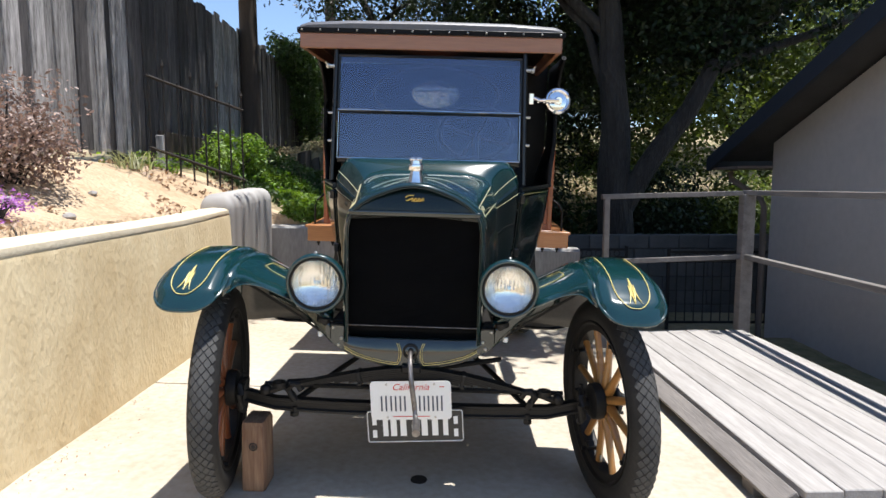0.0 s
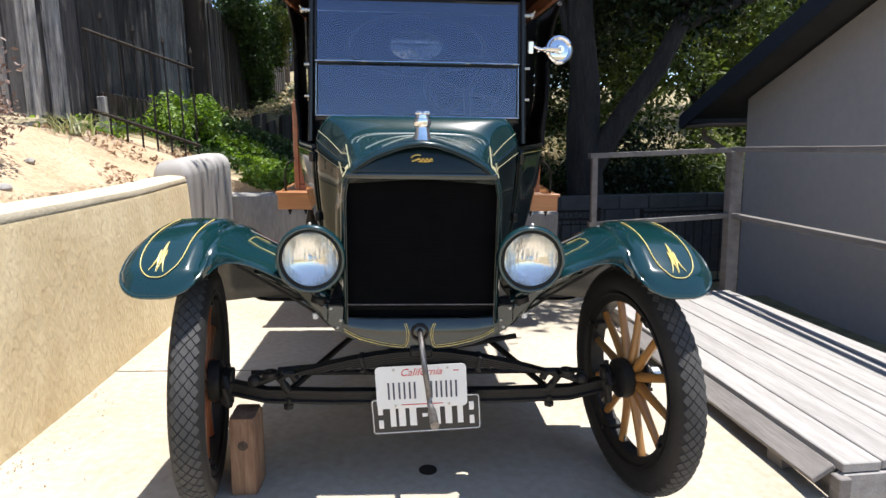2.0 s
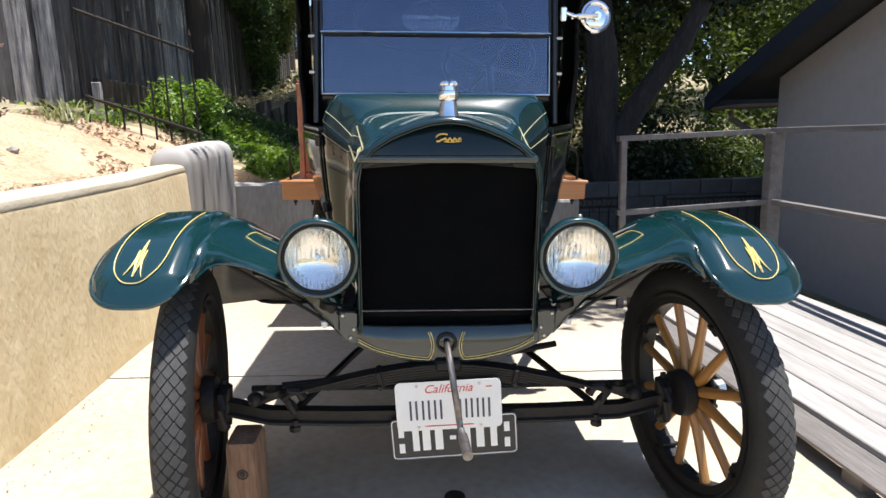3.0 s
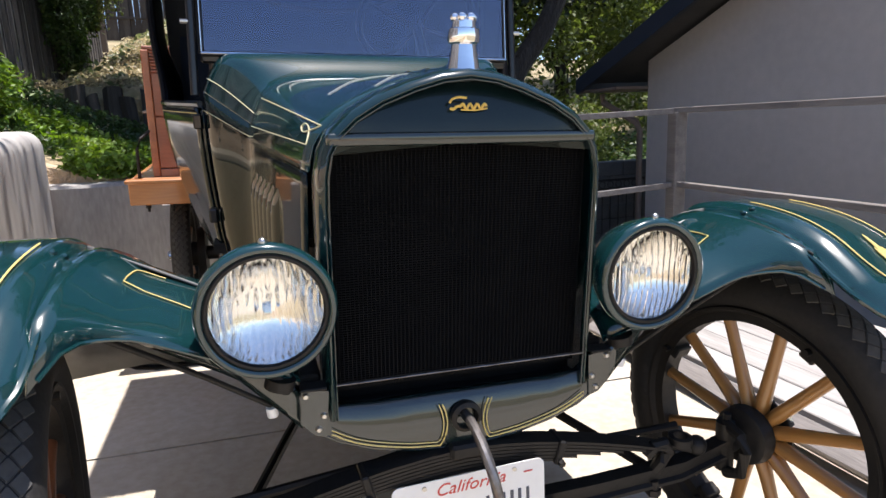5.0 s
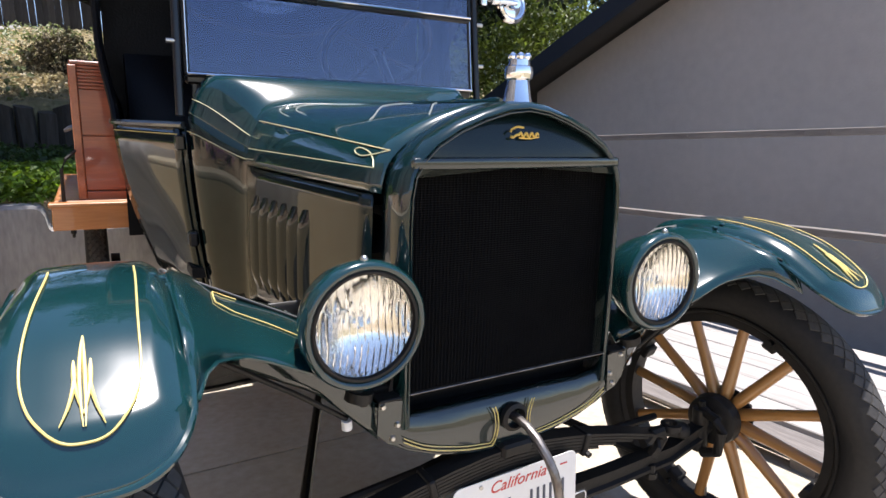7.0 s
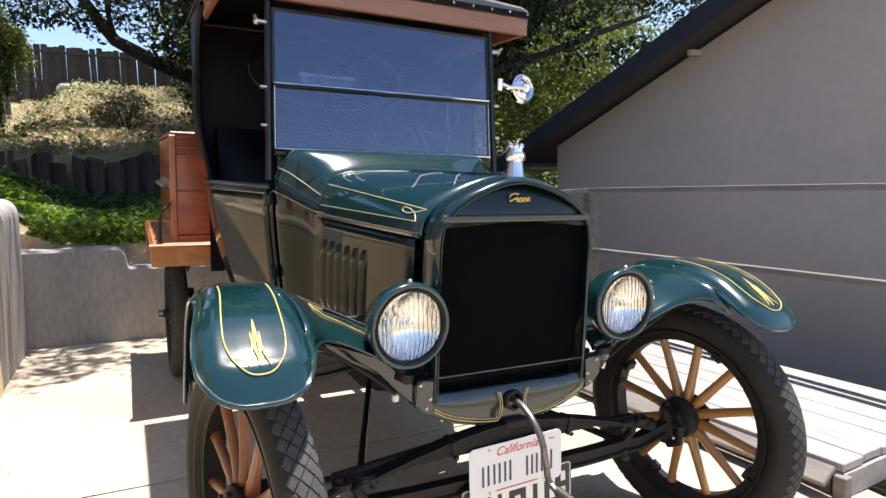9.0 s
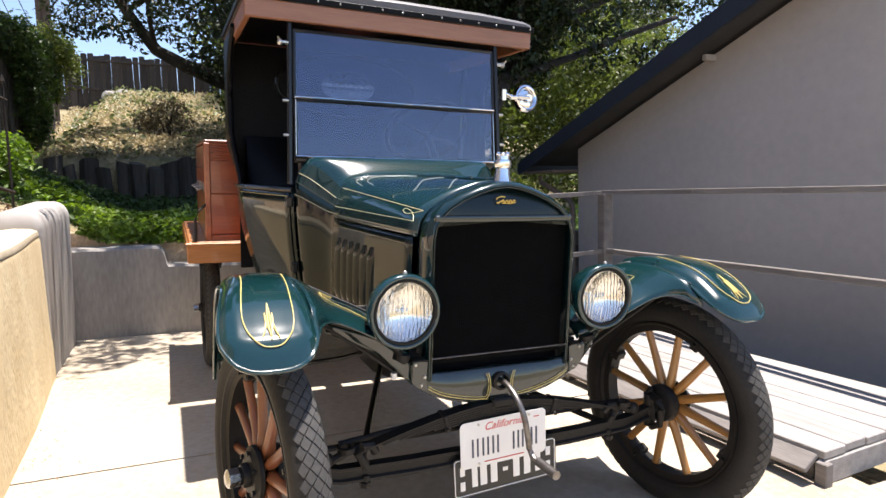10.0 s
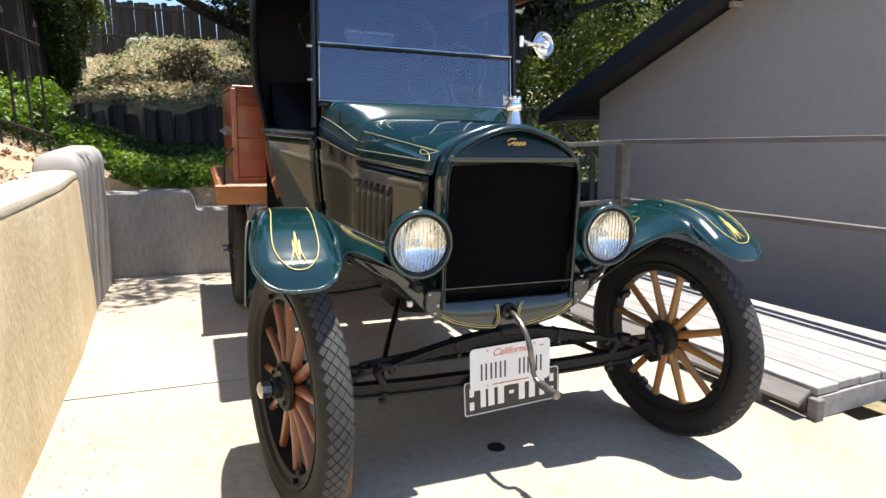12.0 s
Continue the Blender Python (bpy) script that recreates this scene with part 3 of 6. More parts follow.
def tread_mesh():
    """Diamond blocks in staggered rows round the tyre."""
    bm = bmesh.new()
    n = 66
    d = 0.0150
    for row in (-2, -1, 0, 1, 2):
        for k in range(n):
            th = 2 * math.pi * (k + 0.5 * (row % 2)) / n
            half = math.pi / n
            pts = []
            for lift, shrink in ((0.0505, 0.95), (0.0550, 0.80)):
                for du, dv in ((-0.97, 0.1), (-0.5, 0.55), (0, 1), (0.5, 0.55), (0.97, 0.1), (0.97, -0.1), (0.5, -0.55), (0, -1), (-0.5, -0.55), (-0.97, -0.1)):
                    aa = (row * d + dv * d * shrink) / 0.0505
                    r = 0.3415 + lift * math.cos(aa)
                    t2 = th + du * half * shrink
                    pts.append(bm.verts.new((r * math.cos(t2), r * math.sin(t2), lift * 0.96 * math.sin(aa))))
            bm.faces.new(pts[10:])
            for j in range(10):
                bm.faces.new((pts[j], pts[(j + 1) % 10], pts[10 + (j + 1) % 10], pts[10 + j]))
    return mesh_of("tread", bm, M_TREAD)


def rim_mesh():
    bm = bmesh.new()
    lathe(bm, [(0.268, -0.026), (0.290, -0.030), (0.298, -0.042), (0.304, -0.043), (0.306, -0.036), (0.298, -0.026), (0.298, 0.026), (0.306, 0.036), (0.304, 0.043), (0.298, 0.042), (0.290, 0.030), (0.268, 0.026)], Matrix(), 64, closed=True)
    for k in range(4):
        a = radians(25 + 90 * k)
        box(bm, (0.262 * math.cos(a), 0.262 * math.sin(a), 0.0), (0.02, 0.035, 0.05), 0.004, rot=Matrix.Rotation(a, 4, "Z"))
        rod(bm, (0.280 * math.cos(a), 0.280 * math.sin(a), 0.026), (0.280 * math.cos(a), 0.280 * math.sin(a), 0.042), 0.008, seg=6)
        rod(bm, (0.280 * math.cos(a), 0.280 * math.sin(a), -0.026), (0.280 * math.cos(a), 0.280 * math.sin(a), -0.042), 0.008, seg=6)
    return mesh_of("wheel", bm, M_CHASSIS)


def spoke_mesh(material):
    bm = bmesh.new()
    rings = []
    for r, a, b in ((0.055, 0.020, 0.016), (0.085, 0.019, 0.017), (0.11, 0.0155, 0.0165), (0.16, 0.0135, 0.0155), (0.22, 0.0125, 0.0145), (0.255, 0.0135, 0.0145), (0.272, 0.014, 0.0145)):
        rings.append([(a * math.cos(t), b * math.sin(t), r) for t in (2 * math.pi * j / 12 for j in range(12))])
    loft(bm, rings, True, True)
    return mesh_of("spoke", bm, material)


TYRE, TREAD, RIM = tyre_mesh(), tread_mesh(), rim_mesh()
SPOKES = {-1: spoke_mesh(M_SPOKE_RED), 1: spoke_mesh(M_SPOKE)}


def wheel(x, y, z, side, lean=0.0, label="", steer=0.0):
    """side: the way in which the hub cap points along x."""
    w = part("wheel", RIM, None, truck, label)
    w.matrix_local = pose(x, y, z, 0, 0, steer) @ pose(0, 0, 0, 0, 90 * side + lean, 0)
    for me in (TYRE, TREAD):
        part(me.name, me, None, w)
    for k in range(12):
        s = part("spoke", SPOKES[side], None, w)
        s.matrix_local = Matrix.Rotation(2 * math.pi * (k + 0.27) / 12, 4, "Z") @ pose(0, 0, 0, 0, 90, 0)
    bm = bmesh.new()
    lathe(bm, [(0.0, 0.046), (0.058, 0.046), (0.074, 0.034), (0.076, 0.024), (0.070, 0.020), (0.0, 0.020)], Matrix(), 28)
    for k in range(6):
        a = math.pi * k / 3
        rod(bm, (0.060 * math.cos(a), 0.060 * math.sin(a), 0.044), (0.060 * math.cos(a), 0.060 * math.sin(a), 0.052), 0.007, seg=6)
    lathe(bm, [(0.0, -0.065), (0.050, -0.065), (0.066, -0.055), (0.070, -0.028), (0.066, -0.019), (0.0, -0.019)], Matrix(), 28)
    part("hub", bm, M_CHASSIS, w)
    bm = bmesh.new()
    lathe(bm, [(0.0, 0.078), (0.020, 0.077), (0.024, 0.074), (0.024, 0.066), (0.030, 0.065), (0.033, 0.060), (0.033, 0.046), (0.0, 0.046)], Matrix(), 24)
    part("axle_cap", bm, M_CHASSIS, w)
    bm = bmesh.new()
    lathe(bm, [(0.0, 0.108), (0.018, 0.107), (0.0265, 0.101), (0.0265, 0.074), (0.0, 0.074)], Matrix(), 8)
    part("hub_cap", bm, M_NICKEL, w, "bright nickel hub cap")
    bm = bmesh.new()
    rod(bm, (0.262, 0.02, 0.0), (0.236, 0.02, 0.0), 0.004, seg=8)
    part("valve_stem", bm, M_NICKEL, w)
    return w


wheel(-0.730, 0.018, 0.394, -1, 1.2, "front wheel with darker, redder wooden spokes", 10.2)
wheel(0.742, 0.025, 0.392, 1, -2.0, "front wheel with golden varnished wooden spokes", 8.4)
wheel(-0.722, 2.66, WR - 0.112, -1)
wheel(0.722, 2.66, WR - 0.112, 1)

# front axle, spring, steering
bm = bmesh.new()
pts = [(-0.665, 0.02, 0.375), (-0.60, 0.015, 0.362), (-0.52, 0.01, 0.345), (-0.3, 0.005, 0.340), (0, 0.005, 0.338), (0.3, 0.005, 0.340), (0.52, 0.01, 0.345), (0.60, 0.015, 0.362), (0.665, 0.02, 0.375)]
rings = []
for p in pts:
    sec = [(-0.017, -0.024), (-0.017, -0.016), (-0.008, -0.011), (-0.008, 0.011), (-0.017, 0.016), (-0.017, 0.024), (0.017, 0.024), (0.017, 0.016), (0.008, 0.011), (0.008, -0.011), (0.017, -0.016), (0.017, -0.024)]
    rings.append([(p[0], p[1] + a, p[2] + b) for a, b in sec])
loft(bm, rings, True, True)
part("front_axle", bm, M_CHASSIS, truck, "black forged I-beam front axle")
for s in (-1, 1):
    bm = bmesh.new()
    rod(bm, (s * 0.655, 0.02, 0.315), (s * 0.645, 0.02, 0.435), 0.021, seg=14)
    rod(bm, (s * 0.65, 0.02, 0.375), (s * 0.70, 0.03, 0.378), 0.024, seg=14)
    tube(bm, [(s * 0.645, 0.02, 0.43), (s * 0.64, -0.035, 0.425), (s * 0.635, -0.055, 0.40), (s * 0.64, -0.045, 0.34), (s * 0.645, 0.0, 0.315)], 0.013, 8)
    rod(bm, (s * 0.648, 0.02, 0.435), (s * 0.647, 0.02, 0.455), 0.009, seg=8)
    part("steering_knuckle", bm, M_CHASSIS, truck)
    bm = bmesh.new()
    tube(bm, [(s * 0.445, 0.0, 0.335), (s * 0.447, -0.002, 0.30)], 0.011, 8)
    rod(bm, (s * 0.447, 0.0, 0.315), (s * 0.447, 0.0, 0.300), 0.017, seg=6)
    tube(bm, [(s * 0.445, 0.0, 0.36), (s * 0.455, -0.005, 0.385), (s * 0.47, -0.005, 0.405), (s * 0.455, -0.008, 0.43), (s * 0.43, -0.008, 0.428), (s * 0.418, -0.005, 0.405)], 0.014, 8)
    part("spring_perch", bm, M_CHASSIS, truck)
    bm = bmesh.new()
    tube(bm, [(s * 0.56, 0.01, 0.385), (s * 0.50, 0.02, 0.405), (s * 0.46, 0.02, 0.412)], 0.013, 8)
    bmesh.ops.create_uvsphere(bm, u_segments=12, v_segments=8, radius=0.023, matrix=Matrix.Translation((s * 0.56, 0.01, 0.395)))
    lathe(bm, [(0.016, -0.01), (0.026, -0.008), (0.026, 0.008), (0.016, 0.01)], Matrix.Translation((s * 0.505, 0.0, 0.425)), 16, closed=True)
    part("tie_rod_end", bm, M_CHASSIS, truck)
    bm = bmesh.new()
    tube(bm, [(s * 0.46, 0.01, 0.345), (s * 0.32, 0.35, 0.375), (s * 0.05, 1.0, 0.42)], 0.012, 8)
    part("radius_rod", bm, M_CHASSIS, truck)
bm = bmesh.new()
tube(bm, [(-0.60, 0.13, 0.372), (0.60, 0.13, 0.372)], 0.010, 8)
part("tie_rod", bm, M_CHASSIS, truck)
bm = bmesh.new()
tube(bm, [(-0.5, 0.10, 0.395), (-0.15, 0.12, 0.42), (0.35, 0.15, 0.50)], 0.010, 8)
part("drag_link", bm, M_CHASSIS, truck)
for k in range(7):
    half = 0.455 - 0.055 * k
    bm = bmesh.new()
    rings = []
    for j in range(13):
        x = -half + 2 * half * j / 12
        z = 0.508 - 0.088 * (abs(x) / 0.455) ** 1.6 - 0.0075 * k
        rings.append([(x, -0.022, z - 0.003), (x, -0.022, z + 0.003), (x, 0.022, z + 0.003), (x, 0.022, z - 0.003)])
    loft(bm, rings, True, True)
    part("leaf_spring", bm, M_CHASSIS, truck)
for s in (-1, 1):
    bm = bmesh.new()
    box(bm, (s * 0.195, 0, 0.465), (0.016, 0.056, 0.052), 0.003, rot=pose(0, 0, 0, 0, s * 14, 0))
    rod(bm, (s * 0.195, -0.026, 0.447), (s * 0.195, -0.036, 0.444), 0.007, seg=6)
    part("spring_clip", bm, M_CHASSIS, truck)
bm = bmesh.new()
box(bm, (0, 0, 0.506), (0.075, 0.06, 0.030), 0.006)
part("spring_saddle", bm, M_CHASSIS, truck)

# frame rails, engine pan, running gear
for s in (-1, 1):
    bm = bmesh.new()
    box(bm, (s * 0.285, 1.63, 0.635), (0.04, 3.2, 0.085), 0.004)
    part("frame_rail", bm, M_CHASSIS, truck)
    y1 = 0.93 if s < 0 else 0.80
    bm = bmesh.new()
    grid_sheet(bm, 8, 6, lambda u, v: (s * (0.632 - 0.33 * v), 0.47 + (y1 - 0.47) * u, 0.553 + 0.05 * v ** 2))
    valance = thicken(part("splash_apron", bm, M_BLACK, truck), 0.004)
    # its turned-up front with a curved outline
    low = [(0.79, 0.70), (0.755, 0.65), (0.71, 0.60), (0.675, 0.567), (0.64, 0.549), (0.60, 0.543), (0.50, 0.543), (0.40, 0.548), (0.32, 0.56)]
    bm = bmesh.new()
    loft(bm, [[(s * x, 0.47 - 0.10 * v ** 1.5, z + (0.76 - z) * v) for x, z in low] for v in np.linspace(0, 1, 7)], False)
    thicken(part("apron_front", bm, M_APRON, valance), 0.004)
    bm = bmesh.new()
    tube(bm, [(s * x, 0.467, z) for x, z in low], 0.008, 8)
    part("apron_edge", bm, M_BLACK, valance)
bm = bmesh.new()
rings = []
for y, w, zb in ((0.10, 0.10, 0.53), (0.16, 0.19, 0.46), (0.7, 0.21, 0.40), (0.85, 0.22, 0.30), (1.1, 0.20, 0.28), (1.3, 0.12, 0.36), (1.5, 0.05, 0.40), (2.5, 0.05, 0.38)):
    rings.append([(w * math.cos(a), y, (zb + 0.62) / 2 + (0.62 - zb) / 2 * math.sin(a)) for a in (2 * math.pi * j / 16 for j in range(16))])
loft(bm, rings, True, True)
part("engine_pan", bm, M_CHASSIS, truck)
bm = bmesh.new()
rod(bm, (-0.66, 2.66, 0.286), (0.66, 2.66, 0.286), 0.04, seg=14)
bmesh.ops.create_uvsphere(bm, u_segments=16, v_segments=10, radius=0.13, matrix=Matrix.Translation((0, 2.66, 0.286)))
part("rear_axle", bm, M_CHASSIS, truck)
for s in (-1, 1):
    bm = bmesh.new()
    lathe(bm, [(0.0, -0.02), (0.15, -0.02), (0.15, 0.02), (0.0, 0.02)], pose(s * 0.64, 2.66, 0.286, 0, 90, 0), 28)
    part("brake_drum", bm, M_CHASSIS, truck)

# radiator shell: a band round the core with a peaked top
ARCH = [(0.259, 0.60), (0.259, 0.98), (0.2575, 1.03), (0.250, 1.070), (0.234, 1.101), (0.202, 1.132), (0.155, 1.160), (0.10, 1.182), (0.05, 1.197), (0.0, 1.203)]
OUTER = [(-a, z) for a, z in ARCH] + [(a, z) for a, z in ARCH[-2::-1]]


def shell_outline(k):
    """The outline moved inwards by k metres."""
    pts = [Vector(p) for p in OUTER]
    res = []
    for i, p in enumerate(pts):
        d = (pts[min(i + 1, len(pts) - 1)] - pts[max(i - 1, 0)]).normalized()
        res.append(p + Vector((d.y, -d.x)) * k)
    return res


bm = bmesh.new()
rings = []
for k, y in ((0.0, 0.085), (-0.004, 0.06), (-0.004, 0.02), (0.0, 0.004), (0.005, -0.004), (0.010, -0.007), (0.015, -0.004), (0.018, 0.004)):
    rings.append([(p.x, y, p.y) for p in shell_outline(k)])
loft(bm, rings, False)
shell = thicken(part("radiator_shell", bm, M_SHELL, truck, "dark green peaked radiator shell", smooth=1.0), 0.003)
bm = bmesh.new()
inner = [(p.x, p.y) for p in shell_outline(0.016) if p.y > 1.06]
tank = [(-0.241, 1.082)] + inner + [(0.241, 1.082)]
loft(bm, [[(x, 0.004 + 0.9 * max(0.0, z - 1.09) ** 1.5, z) for x, z in [(q * k, 1.082 + (w - 1.082) * k) for q, w in tank]] for k in (1.0, 0.75, 0.5, 0.25, 0.02)], False)
part("header_tank", bm, M_HEADER, truck, "dark green panel over the radiator core")
bm = bmesh.new()
tube(bm, [(p.x, -0.0055, p.y) for p in shell_outline(0.0165)], 0.0018, 6)
part("shell_bead", bm, M_SHELL, truck)
bm = bmesh.new()
box(bm, (0, 0.002, 1.090), (0.484, 0.018, 0.022), 0.007, seg=3)
part("core_lip", bm, M_APRON_PAINT, truck)
bm = bmesh.new()
box(bm, (0, 0.062, 0.862), (0.490, 0.05, 0.45))
part("radiator_core", bm, M_CORE, truck, "black finned radiator core")
bm = bmesh.new()
for k in range(64):
    x = -0.238 + 0.476 * k / 63
    box(bm, (x, 0.030, 0.865), (0.0016, 0.004, 0.44))
for k in range(96):
    z = 0.652 + 0.430 * k / 95
    box(bm, (0, 0.030, z), (0.480, 0.006, 0.0011))
tagged(part("radiator_finwork", bm, M_CORE, truck), kind="stuff")
bm = bmesh.new()
box(bm, (0, -0.004, 0.668), (0.486, 0.008, 0.003), 0.001)
part("core_rod", bm, M_STEEL, truck)

# apron under the radiator with the starting crank
APRON = [(-0.303, 0.655), (-0.303, 0.607), (-0.285, 0.585), (-0.24, 0.556), (-0.18, 0.532), (-0.10, 0.513), (0.0, 0.503)]
low = APRON + [(-x, z) for x, z in APRON[-2::-1]]
bm = bmesh.new()
top_edge = []
for i, (x, z) in enumerate(low):
    tz = 0.655 if abs(x) > 0.26 else 0.655 - 0.036 * smooth_step(0.262, 0.235, abs(x))
    top_edge.append((x, tz))
rings = []
for v, bulge in ((0.0, 0.020), (0.05, 0.008), (0.14, 0.001), (0.5, -0.006), (0.8, -0.009), (0.94, -0.007), (1.0, 0.004)):
    rings.append([(x, bulge + 0.05 * (abs(x) / 0.3) ** 6 * 0.2, tz + (z - tz) * v) for (x, z), (_, tz) in zip(low, top_edge)])
loft(bm, rings, False)
thicken(part("apron", bm, M_APRON_PAINT, truck, "dark green curved apron under the radiator"), 0.003)
bm = bmesh.new()
tube(bm, [(x, 0.002, z) for x, z in low], 0.0045, 8)
part("apron_bead", bm, M_APRON_PAINT, truck)
bm = bmesh.new()
box(bm, (0, 0.075, 0.640), (0.50, 0.03, 0.090), 0.004)
box(bm, (0, 0.045, 0.606), (0.50, 0.07, 0.006))
part("apron_trough", bm, M_CORE, truck)
for s in (-1, 1):
    bm = bmesh.new()
    prism(bm, [(s * x, z) for x, z in ((0.256, 0.660), (0.303, 0.668), (0.306, 0.604), (0.284, 0.580), (0.262, 0.572))], -0.006, -0.001)
    plate = part("apron_end", bm, M_APRON_PAINT, truck)
    bm = bmesh.new()
    box(bm, (s * 0.282, 0.006, 0.667), (0.046, 0.034, 0.006), 0.002)
    part("end_lip", bm, M_CHASSIS, plate)
    for x, z in ((0.266, 0.615), (0.276, 0.590), (0.296, 0.656)):
        bm = bmesh.new()
        lathe(bm, [(0.0, 0.006), (0.004, 0.005), (0.0065, 0.0), (0.0, 0.0)], pose(s * x, -0.006, z, 90, 0, 0), 10)
        part("end_bolt", bm, M_NICKEL, plate)
    bm = bmesh.new()
    grid_sheet(bm, 10, 4, lambda u, v: (s * (0.303 + 0.25 * u), 0.0 + 0.05 * u, line_at([(0, 0.592), (0.42, 0.694), (1, 0.762)], u) * (1 - v) + line_at([(0, 0.66), (0.42, 0.745), (1, 0.79)], u) * v))
    thicken(part("frame_horn", bm, M_APRON_PAINT, truck), 0.006)
bm = bmesh.new()
lathe(bm, [(0.022, -0.01), (0.030, -0.006), (0.030, 0.006), (0.022, 0.01)], pose(-0.004, -0.012, 0.574, 90, 0, 0), 20, closed=True)
part("crank_collar", bm, M_CHASSIS, truck)
bm = bmesh.new()
tube(bm, [(-0.004, 0.02, 0.574), (-0.003, -0.03, 0.575), (-0.002, -0.055, 0.572), (0.0, -0.085, 0.559), (0.004, -0.115, 0.533), (0.008, -0.132, 0.508), (0.012, -0.140, 0.483), (0.021, -0.145, 0.428), (0.024, -0.148, 0.403), (0.027, -0.16, 0.385), (0.031, -0.18, 0.377), (0.037, -0.275, 0.375)], 0.0095, 10)
crank = part("crank", bm, M_STEEL, truck, "worn steel starting crank")
bm = bmesh.new()
rod(bm, (0.032, -0.185, 0.377), (0.0372, -0.276, 0.375), 0.0135, seg=12)
part("crank_grip", bm, M_STEEL, crank)

# radiator cap
bm = bmesh.new()
lathe(bm, [(0.0, 1.29), (0.012, 1.288), (0.020, 1.281), (0.021, 1.270), (0.026, 1.268), (0.028, 1.256), (0.026, 1.246), (0.021, 1.243), (0.024, 1.225), (0.028, 1.205), (0.031, 1.195), (0.0, 1.195)], pose(0.0, 0.036, 0), 24)
for k in range(6):
    a = math.pi * k / 3
    bmesh.ops.create_uvsphere(bm, u_segments=8, v_segments=6, radius=0.008, matrix=Matrix.Translation((0.016 * math.cos(a), 0.036 + 0.016 * math.sin(a), 1.286)))
part("radiator_cap", bm, M_CHROME, truck, "chrome radiator cap")
# maker's mark as plain gold strokes
bm = bmesh.new()
tube(bm, smooth_run([(-0.034, 0.0, 1.147), (-0.030, 0.0, 1.153), (-0.018, 0.0, 1.157), (-0.004, 0.0, 1.1555)]), 0.0022, 6)
tube(bm, smooth_run([(-0.033, 0.0, 1.139), (-0.027, 0.0, 1.1375), (-0.020, 0.0, 1.142), (-0.014, 0.0, 1.142)]), 0.0026, 6)
tube(bm, [(-0.014 + 0.046 * q, 0.0, 1.142 + 0.0045 * math.sin(q * 22)) for q in np.linspace(0, 1, 28)], 0.0024, 6)
tube(bm, smooth_run([(-0.014, 0.0, 1.1365), (0.010, 0.0, 1.1355), (0.034, 0.0, 1.1385)]), 0.0014, 6)
part("emblem", bm, M_GOLD, truck, "small gold maker's emblem").location = (0, 0.006, 0)

# hood and cowl
HOOD_END = 0.775
NORM_X = [0.0, 0.188, 0.376, 0.583, 0.771, 0.86, 0.914, 0.97, 1.0]  # profiles from the ridge to the crease
NORM_FRONT = list(zip(NORM_X, [1.0, 0.954, 0.84, 0.672, 0.458, 0.33, 0.229, 0.1, 0.0]))
NORM_REAR = list(zip(NORM_X, [1.0, 1.0, 0.99, 0.965, 0.87, 0.76, 0.58, 0.25, 0.0]))
NORM_COWL = list(zip(NORM_X, [1.0, 1.0, 1.0, 1.0, 0.995, 0.97, 0.80, 0.35, 0.0]))


def hood_at(y):
    """Half width, height of the crease and of the ridge."""
    u = (y - 0.086) / (HOOD_END - 0.086)
    w, zs, zc = 0.256 + 0.089 * u, 1.077 + 0.004 * u, 1.205
    if y > HOOD_END:
        t = (y - HOOD_END) / (0.952 - HOOD_END)
        e = smooth_step(0, 1, t)
        w, zs, zc = 0.345 + 0.126 * e, 1.081 + 0.090 * e, 1.205 + 0.072 * smooth_step(-0.03, 0.72, t)
    return w, zs, zc


def hood_top(x, y, k=0.0):
    w, zs, zc = hood_at(y)
    u = min(1.0, max(0.0, (y - 0.086) / (HOOD_END - 0.086)))
    t = smooth_step(HOOD_END, 0.94, y)
    a, b, c = (smooth_keys(n, abs(x)) for n in (NORM_FRONT, NORM_REAR, NORM_COWL))
    f = (a + (b - a) * u) * (1 - t) + c * t
    return Vector((x * w, y, zs + (zc - zs) * f + k))


def side_x(y):
    return hood_at(y)[0]


XS = [-math.cos(math.pi * j / 40) for j in range(41)]
bm = bmesh.new()
FOLD = 0.046  # the hood's edge turns down over the sides


def hood_ring(y):
    w, zs, zc = hood_at(y)
    down = [(w + 0.0105, zs - FOLD), (w + 0.0075, zs - 0.030), (w + 0.0035, zs - 0.012)]
    return [Vector((-a, y, z)) for a, z in down] + [hood_top(x, y) for x in XS] + [Vector((a, y, z)) for a, z in down[::-1]]


loft(bm, [hood_ring(y) for y in np.linspace(0.080, HOOD_END - 0.002, 12)], False)
hood = thicken(part("hood", bm, M_GREEN, truck, "glossy dark green hood with yellow pinstripes", smooth=1.2), 0.004)
bm = bmesh.new()
tube(bm, [hood_top(0, y, 0.002) for y in np.linspace(0.09, 0.77, 8)], 0.005, 8)
for k in range(5):
    rod(bm, hood_top(0, 0.10 + 0.15 * k, 0.002), hood_top(0, 0.13 + 0.15 * k, 0.002), 0.0075, seg=8)
part("hood_hinge", bm, M_GREEN, hood)
bm = bmesh.new()
loft(bm, [[hood_top(x, y) for x in XS] for y in np.linspace(HOOD_END + 0.002, 0.946, 18)], False)
cowl = thicken(part("cowl", bm, M_GREEN, truck, "glossy dark green flared cowl", smooth=1.2), 0.004)
